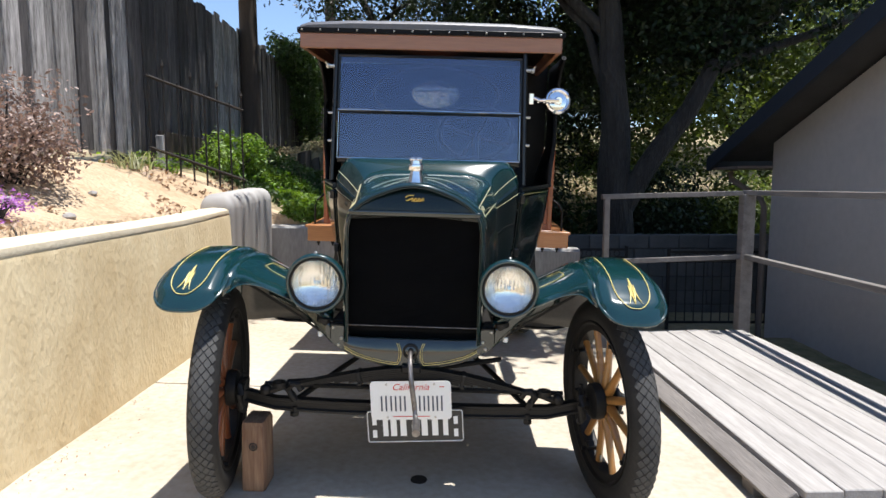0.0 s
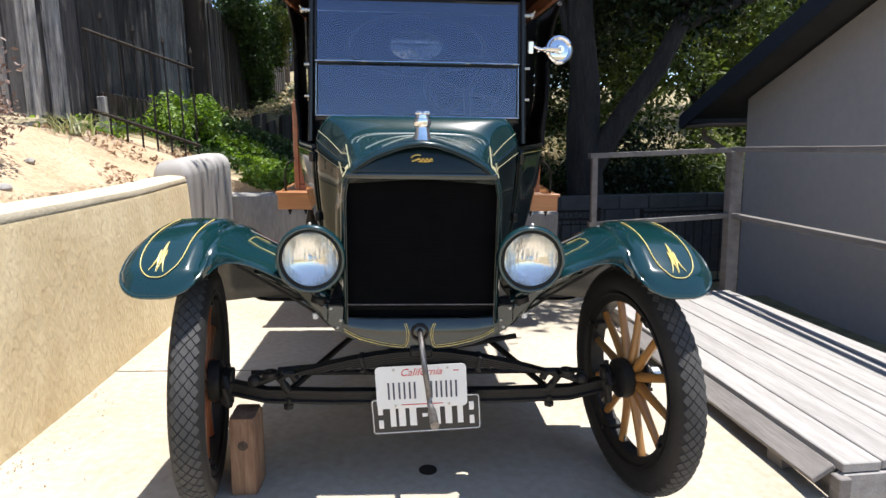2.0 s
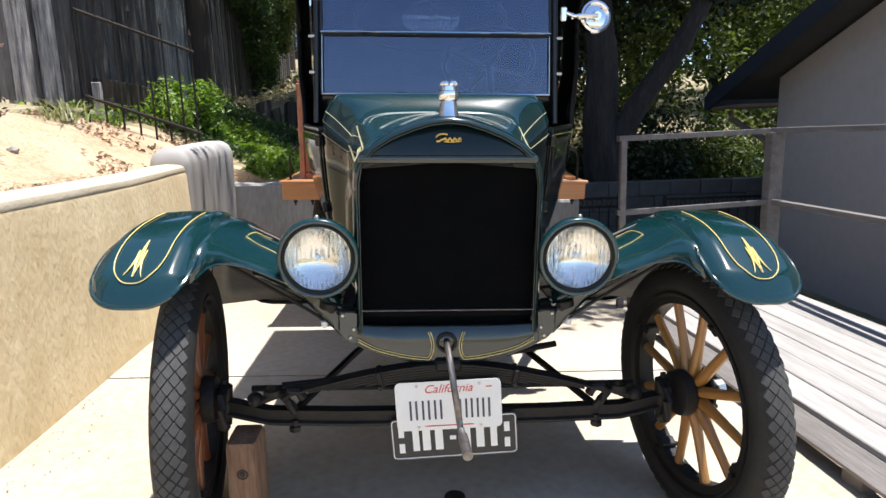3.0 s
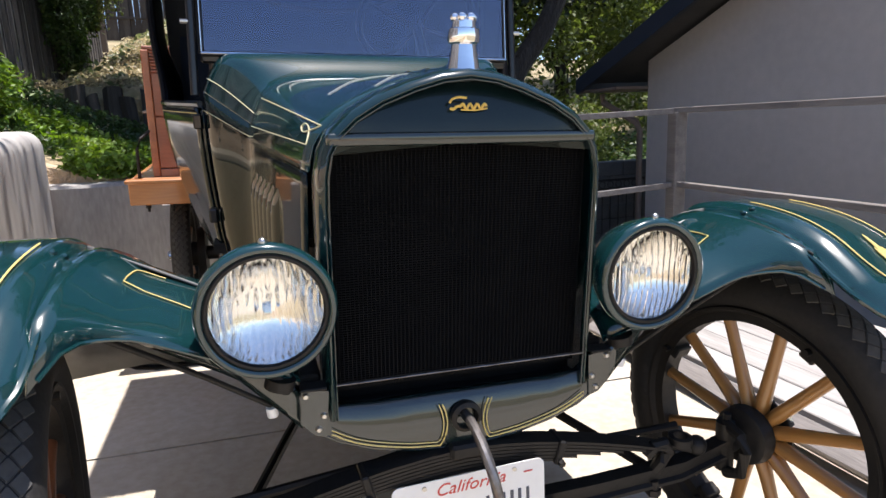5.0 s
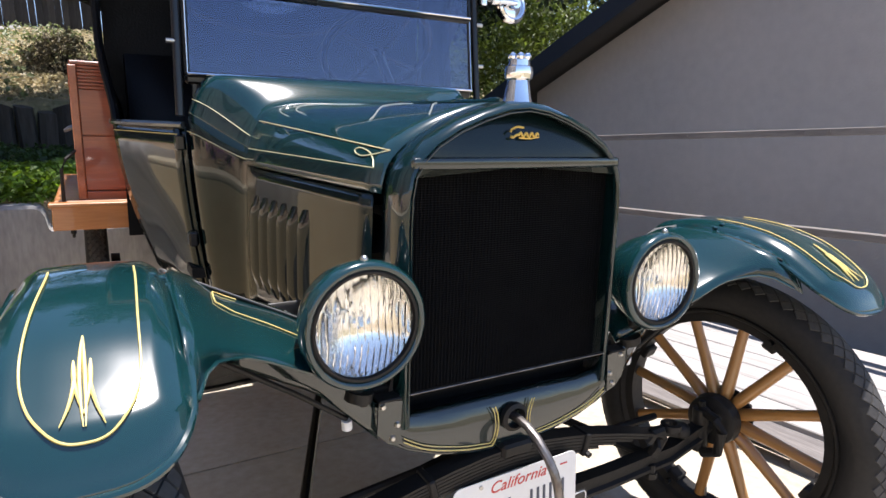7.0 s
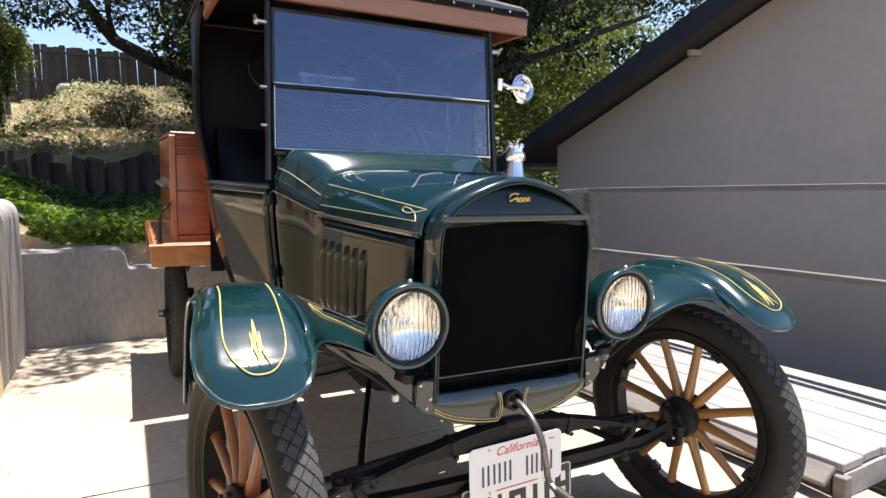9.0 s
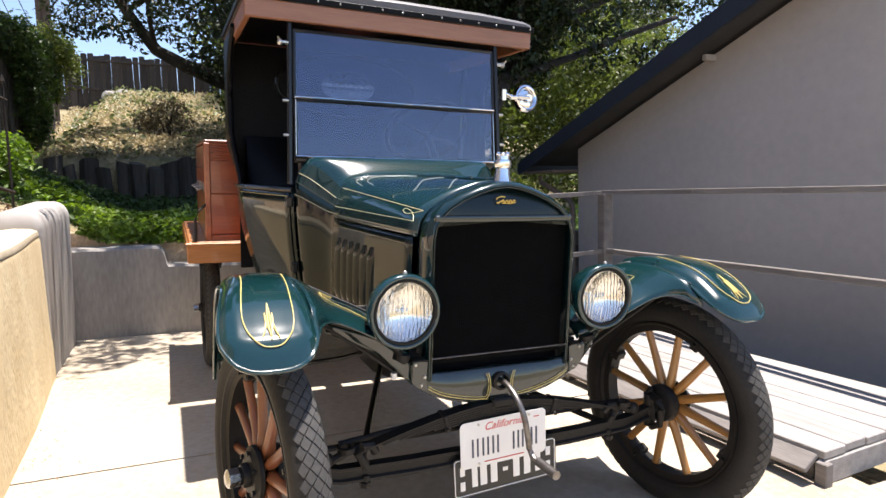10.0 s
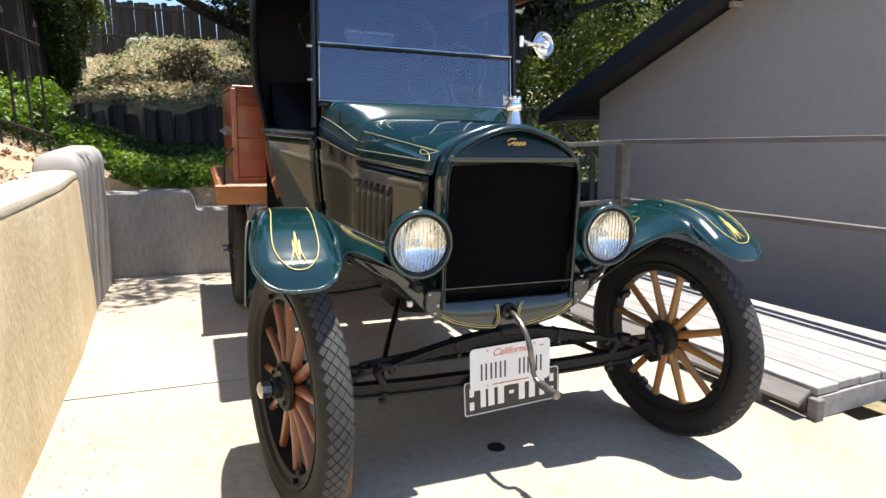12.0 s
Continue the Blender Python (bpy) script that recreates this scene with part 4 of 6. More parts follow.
for s in (-1, 1):
    bm = bmesh.new()
    grid_sheet(bm, 12, 12, lambda u, v: (s * (side_x(0.115 + 0.657 * u) + 0.005 + 0.005 * math.sin(math.pi * v ** 0.8) * (1 - 0.2 * u) + 0.002 * (1 - v)), 0.115 + 0.657 * u, 0.655 + (hood_at(0.115 + 0.657 * u)[1] - FOLD - 0.003 - 0.655) * v))
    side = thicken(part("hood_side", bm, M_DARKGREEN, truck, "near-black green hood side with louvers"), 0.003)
    for k in range(6):
        y = 0.405 + 0.060 * k
        bm = bmesh.new()
        rings = []
        for j in range(13):
            v = j / 12
            z = 0.705 + 0.255 * v
            q = (z - 0.655) / (hood_at(y)[1] - FOLD - 0.658)
            x = side_x(y) + 0.005 + 0.005 * math.sin(math.pi * q ** 0.8) * (1 - 0.2 * (y - 0.115) / 0.657) + 0.002 * (1 - q)
            b = 0.015 * min(1, 6 * v, 6 * (1 - v)) ** 0.6 + 0.0004
            rings.append([(s * (x - 0.004), y - 0.022, z), (s * (x + b * 0.25), y - 0.014, z), (s * (x + b * 0.75), y - 0.002, z), (s * (x + b), y + 0.010, z), (s * (x + b * 0.85), y + 0.016, z), (s * (x - 0.004), y + 0.019, z)])
        loft(bm, rings, True, True)
        part("louver", bm, M_DARKGREEN, side)
    bm = bmesh.new()
    tube(bm, [(s * (side_x(0.10) + 0.006), 0.11, 0.70), (s * (side_x(0.1) + 0.02), 0.115, 0.72), (s * (side_x(0.1) + 0.012), 0.12, 0.75)], 0.006, 8)
    part("hood_latch", bm, M_NICKEL, side)
    # cowl side, running back into the body
    bm = bmesh.new()
    grid_sheet(bm, 14, 10, lambda u, v: (s * (side_x(HOOD_END + 0.002 + 0.175 * u) + 0.008 * (1 - u) * math.sin(math.pi * v ** 0.8) - (0.0 + 0.05 * u) * (1 - v) ** 1.7), HOOD_END + 0.002 + 0.175 * u, 0.60 + (hood_at(HOOD_END + 0.002 + 0.175 * u)[1] - 0.60) * v))
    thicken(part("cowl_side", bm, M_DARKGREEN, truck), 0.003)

# body sides and doors
BW = [(0.95, 0.477), (1.2, 0.548), (1.45, 0.612), (1.6, 0.622), (1.85, 0.582)]


def body_x(y, v):
    return line_at(BW, y) - (0.05 + 0.11 * smooth_step(0.95, 1.6, y)) * (1 - v) ** 1.7


def wide(s, y, v=1.0):
    """The body stands out a little further on one side."""
    return (0.08 if s > 0 else 0.02) * smooth_step(0.95, 1.5, y) + (0.09 if s > 0 else 0.05) * (1 - v) ** 1.7 * smooth_step(1.2, 1.7, y)


for s in (-1, 1):
    bm = bmesh.new()
    grid_sheet(bm, 16, 10, lambda u, v: (s * (body_x(0.955 + 0.895 * u, v) + wide(s, 0.955 + 0.895 * u, v)), 0.955 + 0.895 * u, 0.60 + 0.53 * v))
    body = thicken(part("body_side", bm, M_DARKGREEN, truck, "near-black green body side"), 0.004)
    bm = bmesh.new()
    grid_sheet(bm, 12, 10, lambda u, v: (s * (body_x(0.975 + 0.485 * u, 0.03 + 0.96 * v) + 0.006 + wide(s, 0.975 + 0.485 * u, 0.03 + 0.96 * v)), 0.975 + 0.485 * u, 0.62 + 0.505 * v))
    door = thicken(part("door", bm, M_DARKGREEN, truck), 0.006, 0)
    for z in (1.085, 0.805):
        bm = bmesh.new()
        v = (z - 0.60) / 0.53
        box(bm, (s * (body_x(0.968, v) + 0.012), 0.968, z), (0.024, 0.042, 0.042), 0.004)
        part("hinge", bm, M_BLACK, door)
    bm = bmesh.new()
    tube(bm, [(s * (body_x(y, 1) + 0.002 + wide(s, y)), y, 1.134) for y in np.linspace(0.955, 1.85, 10)], 0.011, 8)
    part("body_rail", bm, M_BLACK, truck)
    bm = bmesh.new()
    tube(bm, [(s * (body_x(y, 0.93) + 0.009 + wide(s, y)), y, 1.108) for y in np.linspace(0.985, 1.45, 8)], 0.0016, 5)
    part("pinstripe", bm, M_STRIPE, truck)
    # C-shaped side of the cab above the body
    CK = [(1.13, 1.48), (1.25, 1.54), (1.4, 1.585), (1.55, 1.605), (1.66, 1.60), (1.75, 1.55), (1.82, 1.46), (1.86, 1.38)]
    shift = -0.010 if s < 0 else 0.085
    bm = bmesh.new()
    grid_sheet(bm, 14, 5, lambda u, v: (shift + s * ((0.620 - 0.035 * v) + 0.032 * smooth_step(1.13, 1.42, 1.13 + 0.73 * u) + 0.03 * v * smooth_step(1.13, 1.36, 1.13 + 0.73 * u)), line_at(CK, 1.13 + 0.73 * u) * (1 - v) + 1.85 * v, 1.13 + 0.73 * u))
    thicken(part("cab_side", bm, M_LEATHER, truck, "black leatherette C-shaped cab side"), 0.02, 0)
    bm = bmesh.new()
    tube(bm, [(shift + s * (0.620 + 0.032 * smooth_step(1.13, 1.42, z)), line_at(CK, z), z) for z in np.linspace(1.13, 1.86, 16)], 0.014, 8)
    part("cab_side_edge", bm, M_LEATHER, truck)
# cab back with an oval window
bm = bmesh.new()
NR = 48
outer, oval = [], []
for k in range(NR):
    a = 2 * math.pi * k / NR
    c, d = math.cos(a), math.sin(a)
    q = 1 / max(abs(c), abs(d))
    ox, oz = 0.638 * c * q, 1.27 + 0.60 * d * q
    outer.append((ox * (1 - 0.06 * smooth_step(1.36, 1.1, oz)) * (1.12 if ox > 0 else 1.0), oz))
    oval.append((0.155 * c, 1.685 + 0.085 * d))
loft(bm, [[(x, 1.85, z) for x, z in outer], [(x, 1.85, z) for x, z in oval], [(x, 1.875, z) for x, z in oval], [(x, 1.875, z) for x, z in outer]], True)
part("cab_back", bm, M_LEATHER, truck, "black cab back with an oval window")
bm = bmesh.new()
tube(bm, [(x * 2.6, 1.846, 1.685 + (z - 1.685) * 2.0) for x, z in oval + oval[:1]], 0.011, 8)
part("oval_frame", bm, M_BLACK, truck)
bm = bmesh.new()
prism(bm, oval, 1.858, 1.862)
oval_pane = part("oval_pane", bm, M_GLASS, truck)
oval_pane.visible_shadow = False
bm = bmesh.new()
rings = []
for j in range(9):
    u = j / 8
    z = 0.98 + 0.40 * u
    y = 1.55 + 0.14 * u
    b = 0.05 * math.sin(math.pi * min(1, u * 1.05)) + 0.015
    rings.append([(x * 0.58, y - b * (1 - abs(x) ** 6), z) for x in np.linspace(-1, 1, 17)] + [(x * 0.58, 1.76, z) for x in np.linspace(1, -1, 17)])
loft(bm, rings, True, True)
part("seat_back", bm, M_LEATHER, truck, "black upholstered seat back")
bm = bmesh.new()
box(bm, (0, 1.42, 0.92), (1.06, 0.42, 0.16), 0.03, seg=3)
part("seat", bm, M_LEATHER, truck)
bm = bmesh.new()
box(bm, (0, 1.40, 0.70), (0.96, 0.88, 0.03))
part("cab_floor", bm, M_CHASSIS, truck)
bm = bmesh.new()
box(bm, (0, 0.975, 1.18), (0.90, 0.03, 0.16), 0.008)
part("dashboard", bm, M_BLACK, truck)
bm = bmesh.new()
SWM = pose(0.25, 1.27, 1.42, -42, 0, 0)
lathe(bm, [(0.205 + 0.012 * math.cos(t), 0.012 * math.sin(t)) for t in (2 * math.pi * j / 10 for j in range(10))], SWM, 40, closed=True)
for k in range(4):
    a = math.pi / 2 * k + 0.4
    rod(bm, SWM @ Vector((0, 0, -0.03)), SWM @ Vector((0.2 * math.cos(a), 0.2 * math.sin(a), 0)), 0.008, seg=8)
rod(bm, SWM @ Vector((0, 0, 0)), SWM @ Vector((0, 0, -0.75)), 0.017, seg=12)
part("steering_wheel", bm, M_BLACK, truck, "black steering wheel on its column")

# windscreen
WS = lambda z: 0.945 + 0.055 * (z - 1.285) / 0.52
for s in (-1, 1):
    bm = bmesh.new()
    rod(bm, (s * 0.492, WS(1.16), 1.16), (s * 0.478, WS(1.83), 1.83), 0.012, seg=12)
    part("windscreen_post", bm, M_BLACK, truck)
    for z in (1.735, 1.50, 1.36):
        bm = bmesh.new()
        rod(bm, (s * 0.485, WS(z) - 0.004, z), (s * 0.515, WS(z) - 0.004, z), 0.0065 if z < 1.6 else 0.009, seg=10)
        if z > 1.6:
            bmesh.ops.create_uvsphere(bm, u_segments=10, v_segments=8, radius=0.014, matrix=Matrix.Translation((s * 0.518, WS(z) - 0.004, z)))
            rod(bm, (s * 0.517, WS(z) - 0.004, z), (s * 0.53, WS(z) - 0.02, z + 0.018), 0.005, seg=8)
        part("clamp_knob", bm, M_NICKEL, truck)
for nm, z0, z1 in (("lower", 1.275, 1.507), ("upper", 1.517, 1.79)):
    bm = bmesh.new()
    w0, w1 = 0.466, 0.462
    loft(bm, [[(-w0, WS(z0), z0), (w0, WS(z0), z0), (w0, WS(z0) + 0.005, z0), (-w0, WS(z0) + 0.005, z0)], [(-w1, WS(z1), z1), (w1, WS(z1), z1), (w1, WS(z1) + 0.005, z1), (-w1, WS(z1) + 0.005, z1)]], True, True)
    pane = part("windscreen_pane", bm, M_GLASS, truck, "windscreen glass with the reflected sky's blue in its tint")
    pane.visible_shadow = False
    bm = bmesh.new()
    ring = [(-w0, WS(z0), z0), (w0, WS(z0), z0), (w1, WS(z1), z1), (-w1, WS(z1), z1)]
    for a, b in zip(ring, ring[1:] + ring[:1]):
        rod(bm, Vector(a) + Vector((0, 0.002, 0)), Vector(b) + Vector((0, 0.002, 0)), 0.008, seg=8)
    part("pane_frame", bm, M_BLACK, truck)
    bm = bmesh.new()
    rod(bm, (-w0, WS(z0) - 0.008, z0 + 0.001), (w0, WS(z0) - 0.008, z0 + 0.001), 0.0042, seg=8)
    if nm == "lower":
        rod(bm, (-w0, WS(z0) - 0.004, z0 + 0.002), (-w1, WS(z1) - 0.006, z1), 0.0018, seg=6)
        rod(bm, (w0, WS(z0) - 0.004, z0 + 0.002), (w1, WS(z1) - 0.006, z1), 0.0018, seg=6)
    part("bright_strip", bm, M_CHROME, truck)
bm = bmesh.new()
box(bm, (0, 0.962, 1.262), (0.94, 0.024, 0.026), 0.006)
part("windscreen_base", bm, M_BLACK, truck)

# mirror on the right-hand post
bm = bmesh.new()
box(bm, (0.515, WS(1.594) - 0.012, 1.594), (0.026, 0.03, 0.055), 0.004)
tube(bm, [(0.525, WS(1.594) - 0.02, 1.596), (0.56, 0.955, 1.584), (0.60, 0.948, 1.587), (0.652, 0.955, 1.588)], 0.010, 10)
rod(bm, (0.652, 0.950, 1.588), (0.652, 0.985, 1.588), 0.017, 0.024, seg=16)
for k in range(3):
    rod(bm, (0.545 + 0.03 * k, 0.955, 1.586), (0.553 + 0.03 * k, 0.955, 1.586), 0.0135, seg=12)
mirror = part("mirror", bm, M_CHROME, truck, "round chrome side mirror")
bm = bmesh.new()
lathe(bm, [(0.0, -0.008), (0.030, -0.007), (0.044, -0.004), (0.046, -0.010), (0.052, -0.013), (0.060, -0.009), (0.064, 0.0), (0.062, 0.012), (0.045, 0.014), (0.0, 0.014)], pose(0.652, 0.985, 1.588, -97, 0, 6) @ Matrix.Scale(1.06, 4), 32)
part("mirror_shell", bm, M_CHROME, mirror)

# roof with a wooden header
bm = bmesh.new()
rings = []
for y, dz in ((0.965, -0.012), (0.975, 0.0), (1.0, 0.008), (1.3, 0.02), (1.6, 0.02), (1.89, 0.004), (1.92, -0.006)):
    rings.append([(-0.662, y, 1.893), (-0.668, y, 1.91 + dz * 0.3), (-0.656, y, 1.928 + dz), (-0.62, y, 1.940 + dz), (-0.4, y, 1.952 + dz), (0, y, 1.956 + dz), (0.4, y, 1.952 + dz), (0.62, y, 1.940 + dz), (0.656, y, 1.928 + dz), (0.668, y, 1.91 + dz * 0.3), (0.662, y, 1.893)])
loft(bm, rings, True, True)
roof = part("roof", bm, M_ROOF, truck, "black coated canvas roof edged with tacks")
bm = bmesh.new()
box(bm, (0, 0.962, 1.905), (1.337, 0.008, 0.024), 0.002)
for s in (-1, 1):
    box(bm, (s * 0.670, 1.443, 1.905), (0.008, 0.945, 0.024), 0.002)
part("roof_binding", bm, M_LEATHER, roof)
for k in range(15):
    bm = bmesh.new()
    bmesh.ops.create_uvsphere(bm, u_segments=8, v_segments=6, radius=0.0052, matrix=Matrix.Translation((-0.646 + 1.292 * k / 14, 0.957, 1.905)))
    part("tack", bm, M_NICKEL, roof)
bm = bmesh.new()
box(bm, (0, 0.985, 1.856), (1.318, 0.028, 0.074), 0.004)
part("header_board", bm, M_OAK, roof, "brown varnished wooden header board")
for s in (-1, 1):
    bm = bmesh.new()
    box(bm, (s * 0.645, 1.455, 1.856), (0.026, 0.905, 0.074), 0.004)
    part("side_board", bm, M_OAK_Y, roof)
bm = bmesh.new()
box(bm, (0, 1.45, 1.885), (1.26, 0.89, 0.012))
part("headliner", bm, M_LEATHER, roof)

# fenders
FT = [(-0.296, 0.802), (-0.285, 0.814), (-0.27, 0.828), (-0.25, 0.845), (-0.20, 0.876), (-0.14, 0.907), (-0.06, 0.929), (0.04, 0.937), (0.14, 0.930), (0.24, 0.900), (0.30, 0.852), (0.35, 0.785), (0.394, 0.70), (0.425, 0.63), (0.45, 0.56)]
FX0, FHALF = 0.628, 0.106
Y_END = 0.45


def tongue(k):
    """Where the fender's rounded front edge lies at k across, from -1 to 1."""
    return -0.296 + 0.100 * (1 - math.sqrt(max(0.0, 1 - abs(k) ** 3)))


def fender_point(s, k, y):
    """A point of the fender's crown, with its rolled rim and the raised bead inside it."""
    rho = min((1 - abs(k)) * FHALF, max(0.0, y - tongue(k)) * 0.9)
    z = smooth_keys(FT, max(y, -0.296)) - 0.012 * abs(k) ** 2.5
    z += -0.020 * math.exp(-(rho / 0.012) ** 2) - 0.003 * math.exp(-((rho - 0.020) / 0.009) ** 2) + 0.0012 * math.exp(-((rho - 0.036) / 0.012) ** 2) - 0.0004 * math.exp(-((rho - 0.052) / 0.008) ** 2)
    k += (1 - k) * 0.5 * 1.5 * smooth_step(0.20, 0.42, y)  # the tail narrows outwards
    e = smooth_step(0.06, -0.22, y)  # it widens towards the front
    return Vector((s * (0.729 + 0.016 * e + (0.102 + 0.011 * e) * k), y + (0.0 if s > 0 else 0.006), z))


def crown(s, t, c):
    k = 2 * c - 1
    y0 = tongue(k)
    return fender_point(s, k, y0 + (Y_END - y0) * t ** 1.35)


for s in (-1, 1):
    bm = bmesh.new()
    half_cs = [0, 0.015, 0.03, 0.045, 0.065, 0.085, 0.105, 0.125, 0.145, 0.165, 0.185, 0.21, 0.25, 0.32, 0.4]
    cs = half_cs + [0.5] + [1 - c for c in half_cs[::-1]]
    loft(bm, [[crown(s, t, c) for c in cs] for t in np.linspace(0, 1, 64)], False)
    fender = thicken(part("front_fender", bm, M_GREEN, truck, "glossy green front fender with yellow pinstripes", smooth=1.2), 0.004)
    # rolled front lip
    bm = bmesh.new()
    lip = [crown(s, t, 0.0) for t in np.linspace(0.62, 0.0, 22)] + [crown(s, 0.0, c) for c in np.linspace(0.02, 0.98, 24)] + [crown(s, t, 1.0) for t in np.linspace(0, 1, 30)]
    tube(bm, [q - Vector((0, 0, 0.004)) for q in lip], 0.0055, 8)
    part("rolled_edge", bm, M_GREEN, fender)
    # inner apron down to the frame
    def skirt(u, v):
        x = 0.633 - 0.330 * u
        yl = smooth_keys([(0, -0.205), (0.05, -0.165), (0.10, -0.132), (0.2, -0.100), (0.3, -0.076), (0.55, -0.055), (1, 0.02)], u)
        zl = smooth_keys([(0, 0.792), (0.05, 0.818), (0.10, 0.830), (0.2, 0.828), (0.3, 0.816), (0.55, 0.772), (1, 0.675)], u)
        yh = line_at([(0, 0.14), (0.15, 0.20), (0.5, 0.21), (1, 0.21)], u)
        zh = line_at([(0, 0.918), (0.16, 0.878), (0.28, 0.852), (0.4, 0.834), (0.6, 0.805), (1, 0.735)], u)
        zf = line_at([(0, 0.0), (0.15, 0.012), (1, 0.012)], u)
        y, z = yl + (yh - yl) * v, zl + (zh - zl) * v ** 0.62 + zf * math.sin(math.pi * v)
        edge = smooth_keys(FT, y) - 0.022  # meets the crown along its inner edge
        z += (edge - z) * max(0.0, 1 - u / 0.3) ** 2 * min(1.0, 0.3 + v / 0.2)
        return Vector((s * x, y, z))
    bm = bmesh.new()
    grid_sheet(bm, 18, 12, skirt)
    thicken(part("fender_skirt", bm, M_GREEN, fender, smooth=1.2), 0.004)
    bm = bmesh.new()
    tube(bm, [skirt(u, 0.0) for u in np.linspace(0.02, 1, 20)], 0.003, 6)
    part("skirt_edge", bm, M_GREEN, fender)
    # inner side of the rear half
    bm = bmesh.new()
    grid_sheet(bm, 12, 8, lambda u, v: Vector((s * ((abs(fender_point(s, -1, 0.15 + 0.30 * u).x) + 0.004) * (1 - v) + (FX0 - 0.326) * v), 0.15 + 0.30 * u, (line_at(FT, 0.15 + 0.30 * u) - 0.016) * (1 - v) + line_at([(0.15, 0.745), (0.25, 0.72), (0.35, 0.66), (0.45, 0.60)], 0.15 + 0.30 * u) * v)))
    thicken(part("inner_panel", bm, M_APRON, fender), 0.004)
    # black welt along the seam
    bm = bmesh.new()
    tube(bm, [fender_point(s, -1, y) + Vector((-s * 0.001, 0, 0.004)) for y in np.linspace(-0.15, 0.25, 20)], 0.0022, 6)
    part("seam_welt", bm, M_RUBBER, fender)
    # strip that closes the seam from below
    bm = bmesh.new()
    rows = []
    for v in np.linspace(0, 0.6, 12):
        q = skirt(0.0, v)
        top = fender_point(s, -1, max(q.y, -0.19)) + Vector((s * 0.001, 0, 0.002))
        rows.append([top, top.lerp(q, 0.5), q])
    loft(bm, rows, False)
    part("valance", bm, M_GREEN, fender)
    # pinstripes
    lift = Vector((0, -0.0012, 0.0028))
    run = [fender_point(s, -0.53, y) + lift for y in np.linspace(0.06, -0.165, 14)]
    for q in np.linspace(0.015, 0.985, 49):
        a = math.pi * q
        run.append(fender_point(s, -0.53 * math.copysign(abs(math.cos(a)) ** 0.75, math.cos(a)), -0.165 - 0.104 * math.sin(a) ** 0.85) + lift)
    run += [fender_point(s, 0.53, y) + lift for y in np.linspace(-0.165, 0.06, 14)]
    bm = bmesh.new()
    tube(bm, run, 0.0015, 6)
    part("pinstripe", bm, M_STRIPE, fender, "yellow pinstripe")
    for k0, k1, k2, ya, yb in ((0.0, 0.045, 0.01, -0.150, -0.258), (0.0, -0.045, -0.01, -0.150, -0.258), (0.075, 0.09, 0.0, -0.183, -0.245), (-0.075, -0.09, 0.0, -0.183, -0.245), (0.075, 0.03, 0.20, -0.183, -0.255), (-0.075, -0.03, -0.17, -0.183, -0.258)):
        pts = []
        for q in np.linspace(0, 1, 12):
            k = (1 - q) ** 2 * k0 + 2 * q * (1 - q) * k1 + q * q * k2
            pts.append(fender_point(s, k, ya + (yb - ya) * q) + lift)
        bm = bmesh.new()
        tube(bm, pts, 0.002, 6, radii=[0.0006 + 0.0017 * math.sin(math.pi * min(1, q * 0.9 + 0.1)) for q in np.linspace(0, 1, 12)])
        part("painted_flourish", bm, M_STRIPE, fender)
    bm = bmesh.new()
    tube(bm, [skirt(u, v) + Vector((0, -0.003, 0.002)) for u, v in ((0.36, 0.775), (0.31, 0.782), (0.26, 0.775), (0.235, 0.74), (0.225, 0.68), (0.215, 0.58), (0.21, 0.50), (0.30, 0.46), (0.45, 0.42), (0.62, 0.36), (0.80, 0.30))], 0.0014, 6)
    part("pinstripe", bm, M_STRIPE, fender, "yellow pinstripe")
    for t, c in ((0.52, 0.06), (0.52, 0.12), (0.49, 0.03)):
        bm = bmesh.new()
        bmesh.ops.create_uvsphere(bm, u_segments=8, v_segments=6, radius=0.0075, matrix=Matrix.Translation(crown(s, t, c)) @ Matrix.Diagonal((1, 1, 0.6, 1)))
        part("bolt_head", bm, M_GREEN, fender)
    # small pale cap on the stay
    bm = bmesh.new()
    rod(bm, (s * 0.351, 0.027, 0.612), (s * 0.353, 0.025, 0.630), 0.010, seg=12)
    part("stay_cap", bm, M_PLATE, fender, "small pale stay cap")
    bm = bmesh.new()
    tube(bm, [(s * 0.353, 0.026, 0.632), (s * 0.45, 0.0, 0.71), (s * 0.55, -0.03, 0.785), (s * 0.61, -0.05, 0.83)], 0.005, 8)
    part("fender_stay", bm, M_CHASSIS, fender)
    # fender iron
    bm = bmesh.new()
    tube(bm, [(s * 0.29, 0.22, 0.66), (s * 0.45, 0.17, 0.70), (s * 0.62, 0.10, 0.86), (s * 0.74, 0.05, 0.915)], 0.006, 8)
    part("fender_iron", bm, M_CHASSIS, fender)

